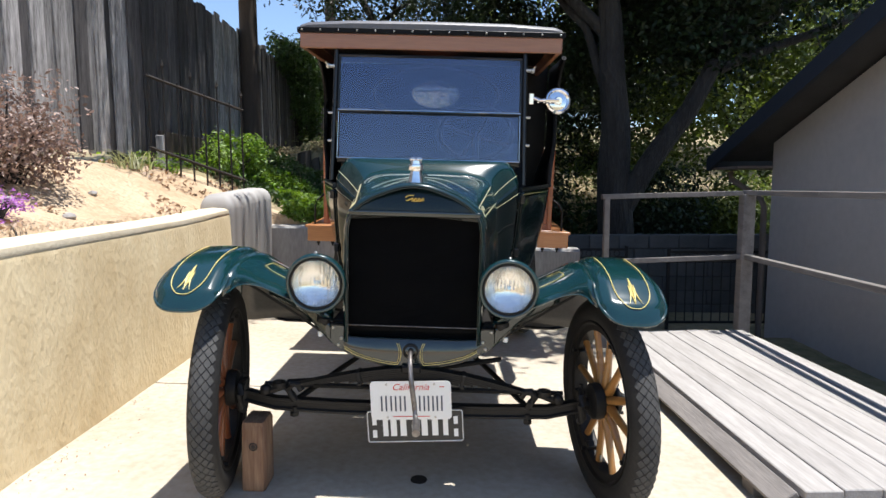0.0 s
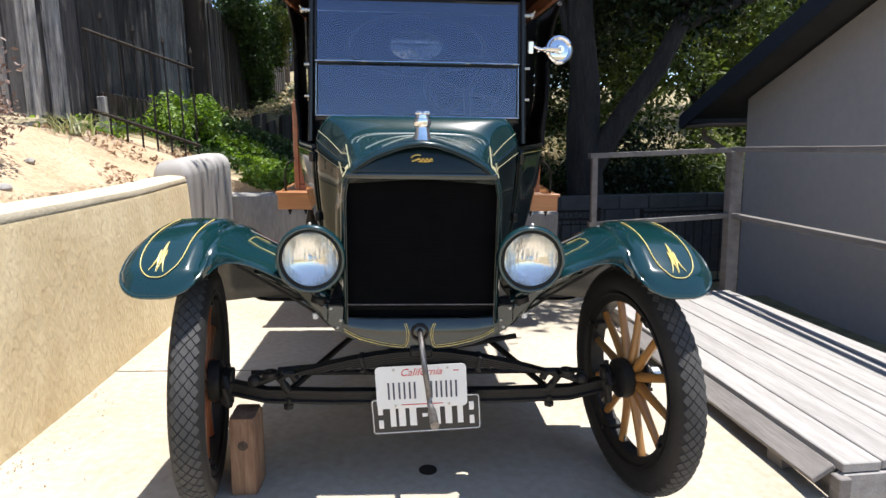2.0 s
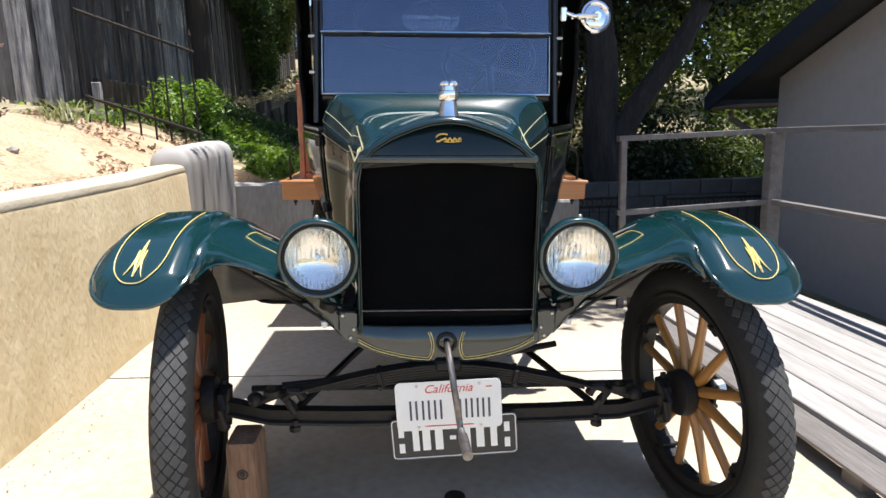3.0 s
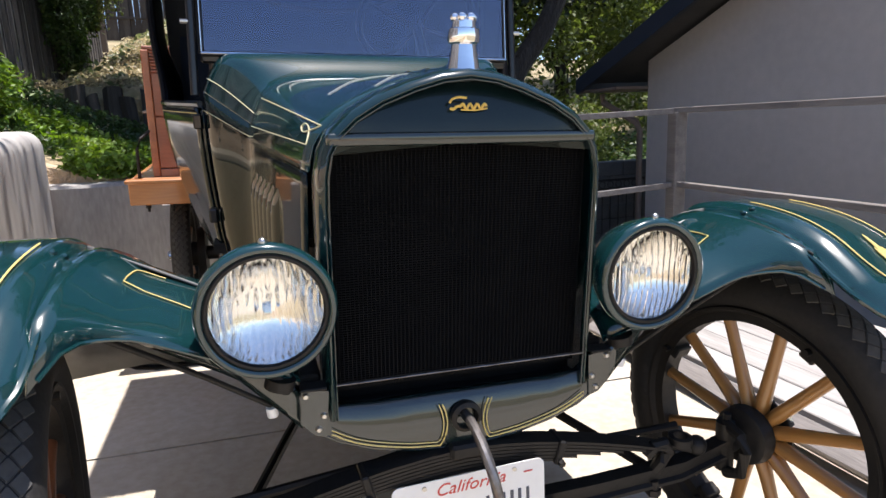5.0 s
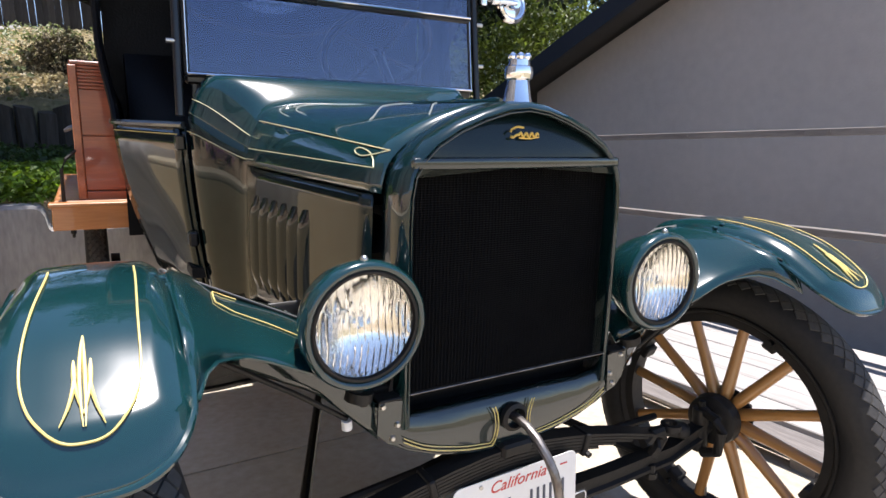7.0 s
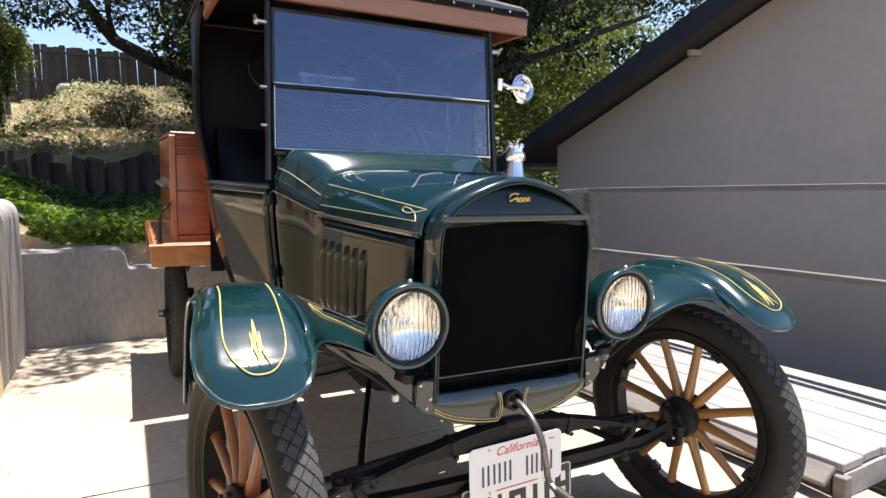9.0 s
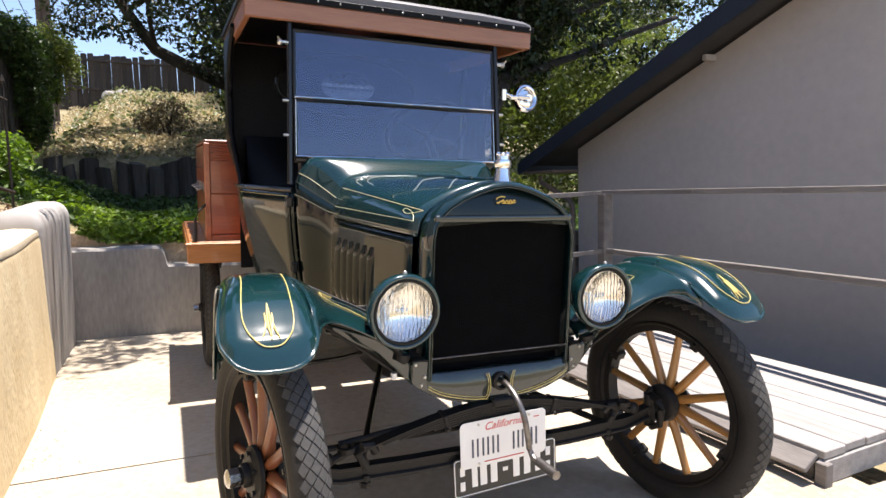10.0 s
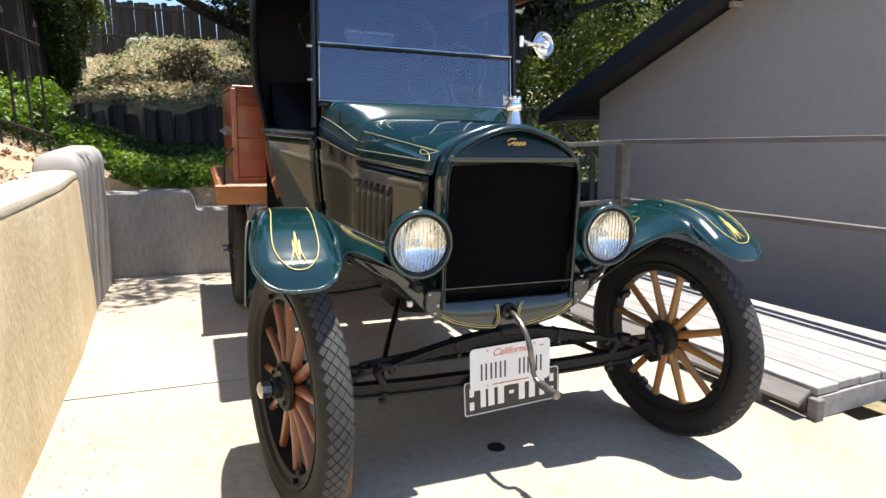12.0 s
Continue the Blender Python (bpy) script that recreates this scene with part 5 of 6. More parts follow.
# hood and cowl pinstripes
for s in (-1, 1):
    bm = bmesh.new()
    def on_side(y, dz, k=0.0010):
        w, zs, zc = hood_at(y)
        return Vector((s * (w + k), y, zs - dz))
    def on_top(y, f, k=0.0010):
        return hood_top(s * f, y, k) + Vector((s * k * 0.5, 0, 0))
    tube(bm, [on_side(y, 0.002, 0.0028) for y in np.linspace(0.765, 0.118, 20)], 0.0010, 6)
    tube(bm, [on_top(y, 0.915) for y in np.linspace(0.765, 0.100, 18)], 0.0014, 6)
    tube(bm, smooth_run([on_side(0.118, 0.002, 0.0028), on_top(0.135, 0.975), on_top(0.165, 0.945), on_top(0.205, 0.935), on_top(0.215, 0.955), on_top(0.185, 0.970), on_top(0.145, 0.955), on_top(0.115, 0.93), on_top(0.100, 0.915)]), 0.0013, 6)
    tube(bm, [on_top(y, 0.972) for y in np.linspace(0.785, 0.943, 12)], 0.0014, 6)
    tube(bm, [on_side(y, 0.032 + 0.13 * (y - 0.785), 0.0045) for y in np.linspace(0.785, 0.945, 12)], 0.0012, 6)
    part("pinstripe", bm, M_HOODLINE, hood, "pale yellow pinstripe")
    # Fine cream arcs; some draw bright reflections in the hood as lines.
    for run in (((0.765, 0.03), (0.765, 0.30), (0.762, 0.58), (0.745, 0.74), (0.70, 0.82), (0.62, 0.85)), ((0.735, 0.03), (0.735, 0.30), (0.73, 0.52), (0.705, 0.66), (0.65, 0.75), (0.56, 0.79)),
                ((0.46, 0.03), (0.45, 0.20), (0.42, 0.36), (0.36, 0.50), (0.31, 0.62), (0.29, 0.70)), ((0.30, 0.10), (0.25, 0.24), (0.19, 0.38), (0.145, 0.50))):
        bm = bmesh.new()
        tube(bm, [on_top(y, f) for y, f in smooth_run(run)], 0.0008, 6)
        part("pinstripe", bm, M_CREAM, hood, "fine cream line, some drawn for bright reflections in the hood")
    for k, rad in ((0.0, 0.0015), (0.007, 0.0011)):
        bm = bmesh.new()
        tube(bm, smooth_run([(s * x - 0.004, -0.0105, z + k * 1.1) for x, z in ((0.250, 0.578), (0.20, 0.551), (0.12, 0.529), (0.050 + k, 0.520))]), rad, 6)
        tube(bm, smooth_run([(s * x - 0.004, -0.0105, z) for x, z in ((0.050 + k, 0.520 + k), (0.041 + k, 0.535), (0.036 + k, 0.560), (0.039 + k, 0.585), (0.046 + k, 0.604))]), rad, 6)
        part("pinstripe", bm, M_STRIPE, truck, "yellow pinstripe")

# headlamps
for s in (-1, 1):
    HM = pose(s * 0.350, -0.046, 0.832, 90, 0, 0) @ pose(0, 0, 0, 0, -2 * s, 0)
    bm = bmesh.new()
    lathe(bm, [(0.100, 0.006), (0.104, 0.004), (0.107, -0.006), (0.105, -0.02), (0.096, -0.05), (0.080, -0.085), (0.055, -0.115), (0.025, -0.13), (0.0, -0.133)], HM, 48)
    lamp = thicken(part("headlamp", bm, M_GREEN, truck, "round headlamp with a dark green shell and fluted lens", smooth=1.0), 0.003)
    bm = bmesh.new()
    lathe(bm, [(0.093, 0.008), (0.0945, 0.015), (0.098, 0.0195), (0.102, 0.0205), (0.106, 0.0185), (0.109, 0.013), (0.1105, 0.004), (0.109, -0.008), (0.105, -0.014), (0.093, 0.002)], HM, 56, closed=True)
    part("lamp_rim", bm, M_GREEN, lamp, smooth=1.2)
    bm = bmesh.new()
    lathe(bm, [(0.0865, 0.012), (0.0885, 0.0175), (0.0925, 0.0180), (0.0955, 0.0155), (0.0955, 0.008), (0.0865, 0.008)], HM, 56, closed=True)
    part("inner_bezel", bm, M_CHASSIS, lamp)
    bm = bmesh.new()
    nx, nz = 150, 40
    rings = []
    for i in range(nx + 1):
        x = -0.0895 + 0.179 * i / nx
        h = math.sqrt(max(0.0, 0.090 ** 2 - x * x)) + 1e-4
        rows_f, rows_b = [], []
        for q in np.linspace(-1, 1, nz):
            z = h * q
            dome = 1 - (x / 0.090) ** 2 - (z / 0.090) ** 2 * 0.99
            # vertical flutes in three belts that do not quite line up
            belt = math.floor((z + 0.09 + 0.006 * math.sin(x * 90)) / 0.062)
            fl = 0.0026 * abs(math.sin(math.pi * (x / (0.0115 + 0.0012 * belt) + 0.37 * belt + 0.15 * math.sin(z * 55 + belt)))) + 0.0009 * noise.noise((x * 90, z * 40, belt * 3.0))
            rows_f.append(HM @ Vector((x, z, 0.011 + 0.008 * dome)))
            rows_b.append(HM @ Vector((x, z, 0.005 + 0.006 * dome - (fl if 0 < i < nx else 0))))
        rings.append(rows_f + rows_b[::-1])
    loft(bm, rings, True, True)
    lens = part("lens", bm, M_LENS, lamp, "clear fluted glass lens")
    lens.visible_shadow = False
    bm = bmesh.new()
    lathe(bm, [(0.089 * math.sqrt(k / 14), -0.036 + 0.037 * k / 14) for k in range(15)], HM, 48)
    part("reflector", bm, M_SILVER, lamp, "silvered reflector")
    bm = bmesh.new()
    bmesh.ops.create_uvsphere(bm, u_segments=16, v_segments=10, radius=0.011, matrix=HM @ Matrix.Translation((0, 0, -0.016)))
    rod(bm, HM @ Vector((0, 0, -0.022)), HM @ Vector((0, 0, -0.037)), 0.007, seg=12)
    part("bulb", bm, M_LENS, lamp)
    bm = bmesh.new()
    bmesh.ops.create_uvsphere(bm, u_segments=10, v_segments=8, radius=0.007, matrix=HM @ Matrix.Translation((0, 0.111, 0.003)))
    part("rim_screw", bm, M_NICKEL, lamp)
    bm = bmesh.new()
    tube(bm, [(s * 0.350, 0.02, 0.745), (s * 0.350, 0.01, 0.71), (s * 0.34, 0.01, 0.68), (s * 0.315, 0.02, 0.655)], 0.014, 10)
    rod(bm, (s * 0.338, 0.01, 0.672), (s * 0.334, 0.01, 0.690), 0.026, seg=14)
    part("lamp_bracket", bm, M_CHASSIS, lamp)

# plates: plain bars stand for their marks


def round_rect(w, h, r, n=5):
    """The outline of a flat sheet with rounded corners."""
    pts = []
    for cx, cz, a0 in ((w / 2 - r, h / 2 - r, 0), (r - w / 2, h / 2 - r, 90), (r - w / 2, r - h / 2, 180), (w / 2 - r, r - h / 2, 270)):
        pts += [(cx + r * math.cos(radians(a0 + 90 * k / n)), cz + r * math.sin(radians(a0 + 90 * k / n))) for k in range(n + 1)]
    return pts


PT = pose(0.002, -0.034, 0.390, 0, -3.4, -2)
bm = bmesh.new()
prism(bm, round_rect(0.305, 0.152, 0.016), -0.0008, 0.0008)
plate = part("licence_plate", bm, M_PLATE, truck, "white licence plate with red and navy marks")
plate.matrix_local = PT
text_mesh("plate_heading", "California", 0.036, pose(-0.0, -0.0012, 0.052, 90, 0, 0), M_PLATE_RED, plate, shear=0.35)
for k, xx in enumerate((-0.102, -0.066, -0.031, 0.042, 0.075, 0.108)):
    for dx in (-0.0085, 0.0085):
        bm = bmesh.new()
        box(bm, (xx + dx, -0.0014, -0.012), (0.0062, 0.0014, 0.060), 0.0)
        part("plate_bar", bm, M_PLATE_BLUE, plate)
bm = bmesh.new()
box(bm, (0.0, -0.0014, -0.063), (0.14, 0.001, 0.0030), 0.0)
part("plate_foot_bar", bm, M_PLATE_RED, plate)
bm = bmesh.new()
box(bm, (0.118, -0.0014, 0.053), (0.018, 0.001, 0.003), 0.0)
part("plate_dash", bm, M_PLATE_RED, plate)
for xx, zz in ((-0.09, 0.064), (0.09, 0.064), (-0.09, -0.066), (0.09, -0.066)):
    bm = bmesh.new()
    rod(bm, (xx, -0.001, zz), (xx, -0.004, zz), 0.0045, seg=8)
    part("plate_screw", bm, M_NICKEL, plate)
PB = pose(0.020, -0.024, 0.284, 0, -4.2, -2)
bm = bmesh.new()
prism(bm, round_rect(0.372, 0.132, 0.014), -0.0009, 0.0009)
old = part("antique_plate", bm, M_PLATE_DARK, truck, "black antique plate with white marks and border")
old.matrix_local = PB
bm = bmesh.new()
rim = [Vector((x, -0.0014, z)) for x, z in round_rect(0.362, 0.122, 0.010)]
tube(bm, rim + rim[:1], 0.0016, 6)
part("plate_border", bm, M_PLATE, old)
for xx in (-0.113, -0.082, -0.045, 0.036, 0.076, 0.116):
    bm = bmesh.new()
    box(bm, (xx, -0.0018, -0.005), (0.023 if abs(xx) < 0.1 else 0.019, 0.0018, 0.066), 0.0)
    part("plate_bar", bm, M_PLATE, old)
for xx, zz, ww, hh in ((-0.004, -0.002, 0.018, 0.012), (-0.155, 0.022, 0.016, 0.030), (-0.155, -0.028, 0.016, 0.030), (0.155, 0.022, 0.016, 0.030), (0.155, -0.028, 0.016, 0.030)):
    bm = bmesh.new()
    box(bm, (xx, -0.0018, zz), (ww, 0.0018, hh))
    part("plate_small_bar", bm, M_PLATE, old)
bm = bmesh.new()
tube(bm, [(0.0, 0.0, 0.50), (0.0, -0.010, 0.47), (0.004, -0.012, 0.33)], 0.010, 8)
part("plate_bracket", bm, M_NICKEL, truck)

# load bed
for k in range(10):
    bm = bmesh.new()
    box(bm, (0.03, 2.06 + 0.135 * k, 0.792), (1.78, 0.131, 0.022), 0.003)
    part("bed_plank", bm, M_BED, truck)
bm = bmesh.new()
box(bm, (0.03, 1.975, 0.735), (1.80, 0.03, 0.098), 0.004)
bed_front = part("bed_front_board", bm, M_BED, truck, "orange varnished wooden front board of the load bed")
bm = bmesh.new()
box(bm, (0.03, 1.968, 0.792), (1.82, 0.06, 0.018), 0.004)
part("bed_lip", bm, M_BED, bed_front)
for s in (-1, 1):
    bm = bmesh.new()
    box(bm, (0.03 + s * 0.885, 2.70, 0.735), (0.03, 1.42, 0.098), 0.004)
    part("bed_side_board", bm, M_BED, truck)
    for x in (0.80, 0.70):
        bm = bmesh.new()
        rod(bm, (0.03 + s * (x + 0.03), 1.99, 0.69), (0.03 + s * (x + 0.03), 1.99, 0.652), 0.006, seg=8)
        rod(bm, (0.03 + s * (x + 0.03), 1.99, 0.682), (0.03 + s * (x + 0.03), 1.99, 0.668), 0.012, seg=6)
        part("bed_bolt", bm, M_CHASSIS, truck)
    bm = bmesh.new()
    tube(bm, [(0.03 + s * 0.855, 2.0, 0.80), (0.03 + s * 0.853, 2.0, 0.93), (0.03 + s * 0.835, 2.0, 0.975), (0.03 + s * 0.795, 2.03, 1.01)], 0.007, 8)
    part("bed_stay", bm, M_IRON, truck)
for y in (2.1, 2.75, 3.2):
    bm = bmesh.new()
    box(bm, (0.03, y, 0.72), (1.6, 0.06, 0.08), 0.004)
    part("bed_crossbeam", bm, M_CHASSIS, truck)

# the wooden box on the bed
CH = thing("wooden_chest", "large red-brown varnished wooden chest standing on the truck bed", "chest", UP)
cx0, cx1, cy0, cy1, cz0, cz1 = -0.755, 0.803, 2.035, 3.24, 0.802, 1.352
bm = bmesh.new()
box(bm, ((cx0 + cx1) / 2, (cy0 + cy1) / 2, (cz0 + cz1) / 2), (cx1 - cx0 - 0.04, cy1 - cy0 - 0.04, cz1 - cz0 - 0.004))
part("carcass", bm, M_CHEST, CH)
for z0, z1 in ((0.802, 0.838), (0.841, 1.068), (1.0705, 1.255)) + tuple((1.257 + 0.0135 * q, 1.2685 + 0.0135 * q) for q in range(7)):
    bm = bmesh.new()
    box(bm, ((cx0 + cx1) / 2, cy0 + 0.01 - (0.008 if z1 < 0.85 else 0), (z0 + z1) / 2), (cx1 - cx0 - 0.03, 0.03, z1 - z0), 0.003)
    part("front_plank", bm, M_CHEST, CH)
for x in (cx0, cx1):
    bm = bmesh.new()
    box(bm, (x, cy0 + 0.012, (cz0 + cz1) / 2), (0.032, 0.05, cz1 - cz0), 0.004)
    part("corner_post", bm, M_CHEST_SIDE, CH)
    sx = -1 if x < 0 else 1
    for k in range(4):
        bm = bmesh.new()
        z0 = cz0 + 0.1365 * k
        box(bm, (x - sx * 0.004, (cy0 + cy1) / 2 + 0.02, z0 + 0.067), (0.026, cy1 - cy0 - 0.06, 0.133), 0.003)
        part("side_plank", bm, M_CHEST_SIDE, CH)
    for y in (2.2, 2.55, 2.9):
        bm = bmesh.new()
        tube(bm, [(x + sx * 0.012, y - 0.05, 1.10), (x + sx * 0.045, y - 0.05, 1.085), (x + sx * 0.048, y + 0.05, 1.085), (x + sx * 0.012, y + 0.05, 1.10)], 0.007, 8)
        box(bm, (x + sx * 0.012, y - 0.05, 1.10), (0.01, 0.035, 0.05), 0.003)
        box(bm, (x + sx * 0.012, y + 0.05, 1.10), (0.01, 0.035, 0.05), 0.003)
        part("handle", bm, M_STEEL, CH)
bm = bmesh.new()
box(bm, ((cx0 + cx1) / 2, (cy0 + cy1) / 2, cz1 + 0.008), (cx1 - cx0 + 0.02, cy1 - cy0 + 0.02, 0.016), 0.004)
part("lid", bm, M_CHEST, CH)

# wooden block under the axle
bm = bmesh.new()
rings = []
for z, a, b in ((0.002, 0.052, 0.075), (0.012, 0.055, 0.078), (0.30, 0.052, 0.076), (0.318, 0.047, 0.070)):
    rings.append([(-0.600 + a * 0.86 * x + 0.006 * math.sin(z * 9), 0.018 + b * 0.8 * y, z * 0.88) for x, y in ((-1, -0.8), (-0.85, -1), (0.85, -1), (1, -0.8), (1, 0.8), (0.85, 1), (-0.85, 1), (-1, 0.8))])
loft(bm, rings, True, True)
blk = solid("wooden_block", bm, M_BLOCK, "rough brown wooden block standing under the front axle", "block", UP)
bm = bmesh.new()
lathe(bm, [(0.0, 0.004), (0.008, 0.003), (0.010, 0.0), (0.016, 0.002), (0.019, -0.002), (0.0, -0.003)], pose(-0.596, -0.043, 0.185, 90, 0, 0), 16)
part("knot", bm, M_POLE, blk).matrix_parent_inverse = Matrix()

# ---- fences and walls beyond ----


def board_mesh(name, w, h, t, material, dog=0.0):
    bm = bmesh.new()
    prism(bm, [(-w / 2, 0), (w / 2, 0), (w / 2, h - dog), (w / 2 - dog, h), (-w / 2 + dog, h), (-w / 2, h - dog)], -t / 2, t / 2)
    return mesh_of(name, bm, material)


FB = [board_mesh("fence_board", w, h, 0.018, M_FENCE) for w, h in ((0.164, 1.90), (0.168, 1.93), (0.162, 1.88))]
FB_SHADE = [board_mesh("fence_board", w, h, 0.018, M_FENCE_SHADE) for w, h in ((0.164, 1.90), (0.168, 1.93), (0.162, 1.88))]
fence = thing("board_fence", "tall weathered grey board fence on the bank", "fence", kind="structure")
fence_x = lambda y: -3.0 - (0.0 if y < 8 else 0.03 * (y - 8))
fence_top = lambda y: line_at([(-2, 3.47), (8.4, 3.44), (10.65, 3.50), (14.9, 3.92)], y)
fence_foot = lambda y: max(land(-2.9, y) + 0.05, 1.50)
y, k = -1.6, 0
while y < 14.9:
    lo = fence_foot(y)
    # Boards where tree shade falls take the darker wood; so do a few others.
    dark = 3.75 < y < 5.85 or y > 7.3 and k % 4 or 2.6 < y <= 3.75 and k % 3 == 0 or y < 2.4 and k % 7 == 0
    b = part("fence_board", (FB_SHADE if dark else FB)[k % 3], None, fence)
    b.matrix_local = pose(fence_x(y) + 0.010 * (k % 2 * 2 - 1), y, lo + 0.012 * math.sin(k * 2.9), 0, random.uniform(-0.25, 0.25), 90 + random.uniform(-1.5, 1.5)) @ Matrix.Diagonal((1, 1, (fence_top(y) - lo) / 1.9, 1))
    y += 0.139
    k += 1
for z in (0.35, 1.55):
    bm = bmesh.new()
    tube(bm, [(fence_x(y) - 0.06, y, fence_foot(y) + z) for y in np.linspace(-1.6, 14.8, 24)], 0.035, 4)
    part("fence_rail", bm, M_FENCE, fence)
for y in (3.55, 5.9, 8.4, 10.8):
    bm = bmesh.new()
    box(bm, (fence_x(y) - 0.10, y, fence_foot(y) + 0.9), (0.09, 0.09, 1.8), 0.004)
    part("fence_post", bm, M_FENCE, fence)
# Added dark strip stands for the shaded gap below the boards.
bm = bmesh.new()
box(bm, (-2.925, 5.2, fence_foot(5.2) + 0.13), (0.05, 2.1, 0.25), 0.006)
part("kick_board", bm, M_POLE, fence, "dark strip for the shaded gap at the fence's foot")
bm = bmesh.new()
box(bm, (-2.80, 3.92, land(-2.8, 3.92) + 0.15), (0.075, 0.075, 0.40), 0.006)
solid("stub_post", bm, M_FENCE, "short grey wooden stub post by the fence", "post")

FB2 = [board_mesh("fence_board", 0.164, h, 0.02, M_FENCE_FAR, 0.02) for h in (1.70, 1.73, 1.67)]
far_fence = thing("hilltop_fence", "dark weathered dog-eared fence along the hilltop", "fence", kind="structure")
for k in range(84):
    x = -4.0 + 0.158 * k
    b = part("fence_board", FB2[k % 3], None, far_fence)
    b.matrix_local = pose(x, 20.0 + 0.014 * (k % 2 * 2 - 1), 3.90 - 0.018 * (x + 3) + 0.015 * math.sin(k * 1.3), 0, random.uniform(-1.2, 1.2), random.uniform(-4, 4))
for z in (0.06, 0.92):
    bm = bmesh.new()
    box(bm, (2.6, 19.96, 4.40 + z), (13.4, 0.05, 0.07), 0.004, rot=pose(0, 0, 0, 0, 1.0, 0))
    part("fence_rail", bm, M_FENCE_FAR, far_fence)

pal = thing("palisade", "low palisade of old grey upright logs holding the slope", "palisade", kind="structure")
for k in range(20):
    x = -2.28 + 0.198 * k + random.uniform(-0.025, 0.025)
    r, h = random.uniform(0.078, 0.125), random.uniform(0.56, 0.74)
    bm = bmesh.new()
    rings = []
    for j in range(5):
        u = j / 4
        rings.append([(r * (1 - 0.06 * u) * math.cos(a) * (1 + 0.09 * math.sin(3 * a + k)), r * math.sin(a) * (1 + 0.08 * math.cos(2 * a + k)), h * u + (0.03 * math.cos(a + k) if j == 4 else 0)) for a in (2 * math.pi * i / 10 for i in range(10))])
    loft(bm, rings, True, True)
    b = part("log", bm, M_LOG, pal)
    b.matrix_local = pose(x, 7.72 + random.uniform(-0.03, 0.03), 1.02, random.uniform(-4, 4), random.uniform(-3, 3), random.uniform(0, 90))

bm = bmesh.new()
rings = []
for z in np.linspace(0.8, 9.5, 12):
    r = 0.145 - 0.006 * (z - 0.8)
    rings.append([(-2.845 + r * math.cos(a) * (1 + 0.03 * math.sin(5 * a)), 6.855 + r * math.sin(a), z) for a in (2 * math.pi * i / 16 for i in range(16))])
loft(bm, rings, True, True)
solid("utility_pole", bm, M_POLE, "dark tarred wooden utility pole by the fence", "pole")
bm = bmesh.new()
rod(bm, (-3.35, 15.5, 2.5), (-3.35, 15.5, 10.5), 0.17, 0.13, 14)
solid("utility_pole", bm, M_POLE, "distant wooden utility pole behind the fence", "pole")
for dx in (0.0, 0.55):
    bm = bmesh.new()
    tube(bm, [(-7.2 + dx, 24.0, 12.5 - 0.2 * dx), (-6.6 + dx, 26, 10.0), (-6.0 + dx, 28, 7.8), (-5.6 + dx, 30, 6.5)], 0.016, 5)
    solid("overhead_cable", bm, M_IRON, "thin dark overhead cable against the sky", "cable")

iron = thing("iron_fence_panel", "loose black wrought iron fence panel with spear tips on the bank", "iron fence", kind="structure")
IA, IB = Vector((-2.66, 3.40, 0)), Vector((-2.05, 4.20, 0))
for za, zb in ((2.21, 1.985), (1.56, 1.255)):
    bm = bmesh.new()
    tube(bm, [IA + Vector((0, 0, za)), IB + Vector((0, 0, zb))], 0.016, 4)
    part("iron_rail", bm, M_IRON, iron)
for k in range(8):
    u = 0.02 + 0.96 * k / 7
    q = IA.lerp(IB, u)
    bm = bmesh.new()
    zt = 2.21 - 0.225 * u + (0.12 if k % 2 else 0.03)
    rod(bm, (q.x, q.y, land(q.x, q.y) - 0.03), (q.x, q.y, zt), 0.0095, seg=8)
    if k % 2:
        lathe(bm, [(0.0, 0.085), (0.019, 0.02), (0.010, 0.0), (0.0, 0.0)], Matrix.Translation((q.x, q.y, zt)), 6)
    part("iron_bar", bm, M_IRON, iron)

# block wall and iron gates behind the deck
bw = thing("block_wall", "low wall of pale grey concrete blocks behind the deck", "wall", kind="structure")
bm = bmesh.new()
box(bm, (3.4, 6.13, -0.05), (4.4, 0.16, 1.12))
part("mortar_bed", bm, M_MORTAR, bw)
bm = bmesh.new()
box(bm, (0, 0, 0), (0.392, 0.19, 0.182), 0.006)
BLOCK = mesh_of("block", bm, M_BLOCKWALL)
for r in range(6):
    for c in range(11):
        b = part("block", BLOCK, None, bw)
        b.matrix_local = pose(1.4 + 0.40 * c + 0.2 * (r % 2), 6.10 + random.uniform(-0.004, 0.004), 0.43 - 0.19 * r)
for gx0, gx1, gy in ((1.15, 2.30, 5.3), (2.72, 4.2, 5.0)):
    gate = thing("iron_gate", "black wrought iron gate with ring frieze behind the deck", "iron gate", group="gates behind the deck", kind="structure")
    bm = bmesh.new()
    for z in (0.40, 0.30, -0.45):
        box(bm, ((gx0 + gx1) / 2, gy, z), (gx1 - gx0, 0.025, 0.028), 0.002)
    for x in (gx0, gx1):
        box(bm, (x, gy, -0.05), (0.035, 0.035, 0.98), 0.002)
    part("gate_frame", bm, M_IRON, gate)
    n = int((gx1 - gx0) / 0.105)
    for k in range(1, n):
        bm = bmesh.new()
        x = gx0 + (gx1 - gx0) * k / n
        rod(bm, (x, gy, -0.45), (x, gy, 0.30), 0.007, seg=6)
        part("gate_bar", bm, M_IRON, gate)
        bm = bmesh.new()
        lathe(bm, [(0.036 + 0.005 * math.cos(t), 0.005 * math.sin(t)) for t in (2 * math.pi * j / 6 for j in range(6))], pose(x, gy, 0.35, 90, 0, 0), 14, closed=True)
        part("gate_ring", bm, M_IRON, gate)

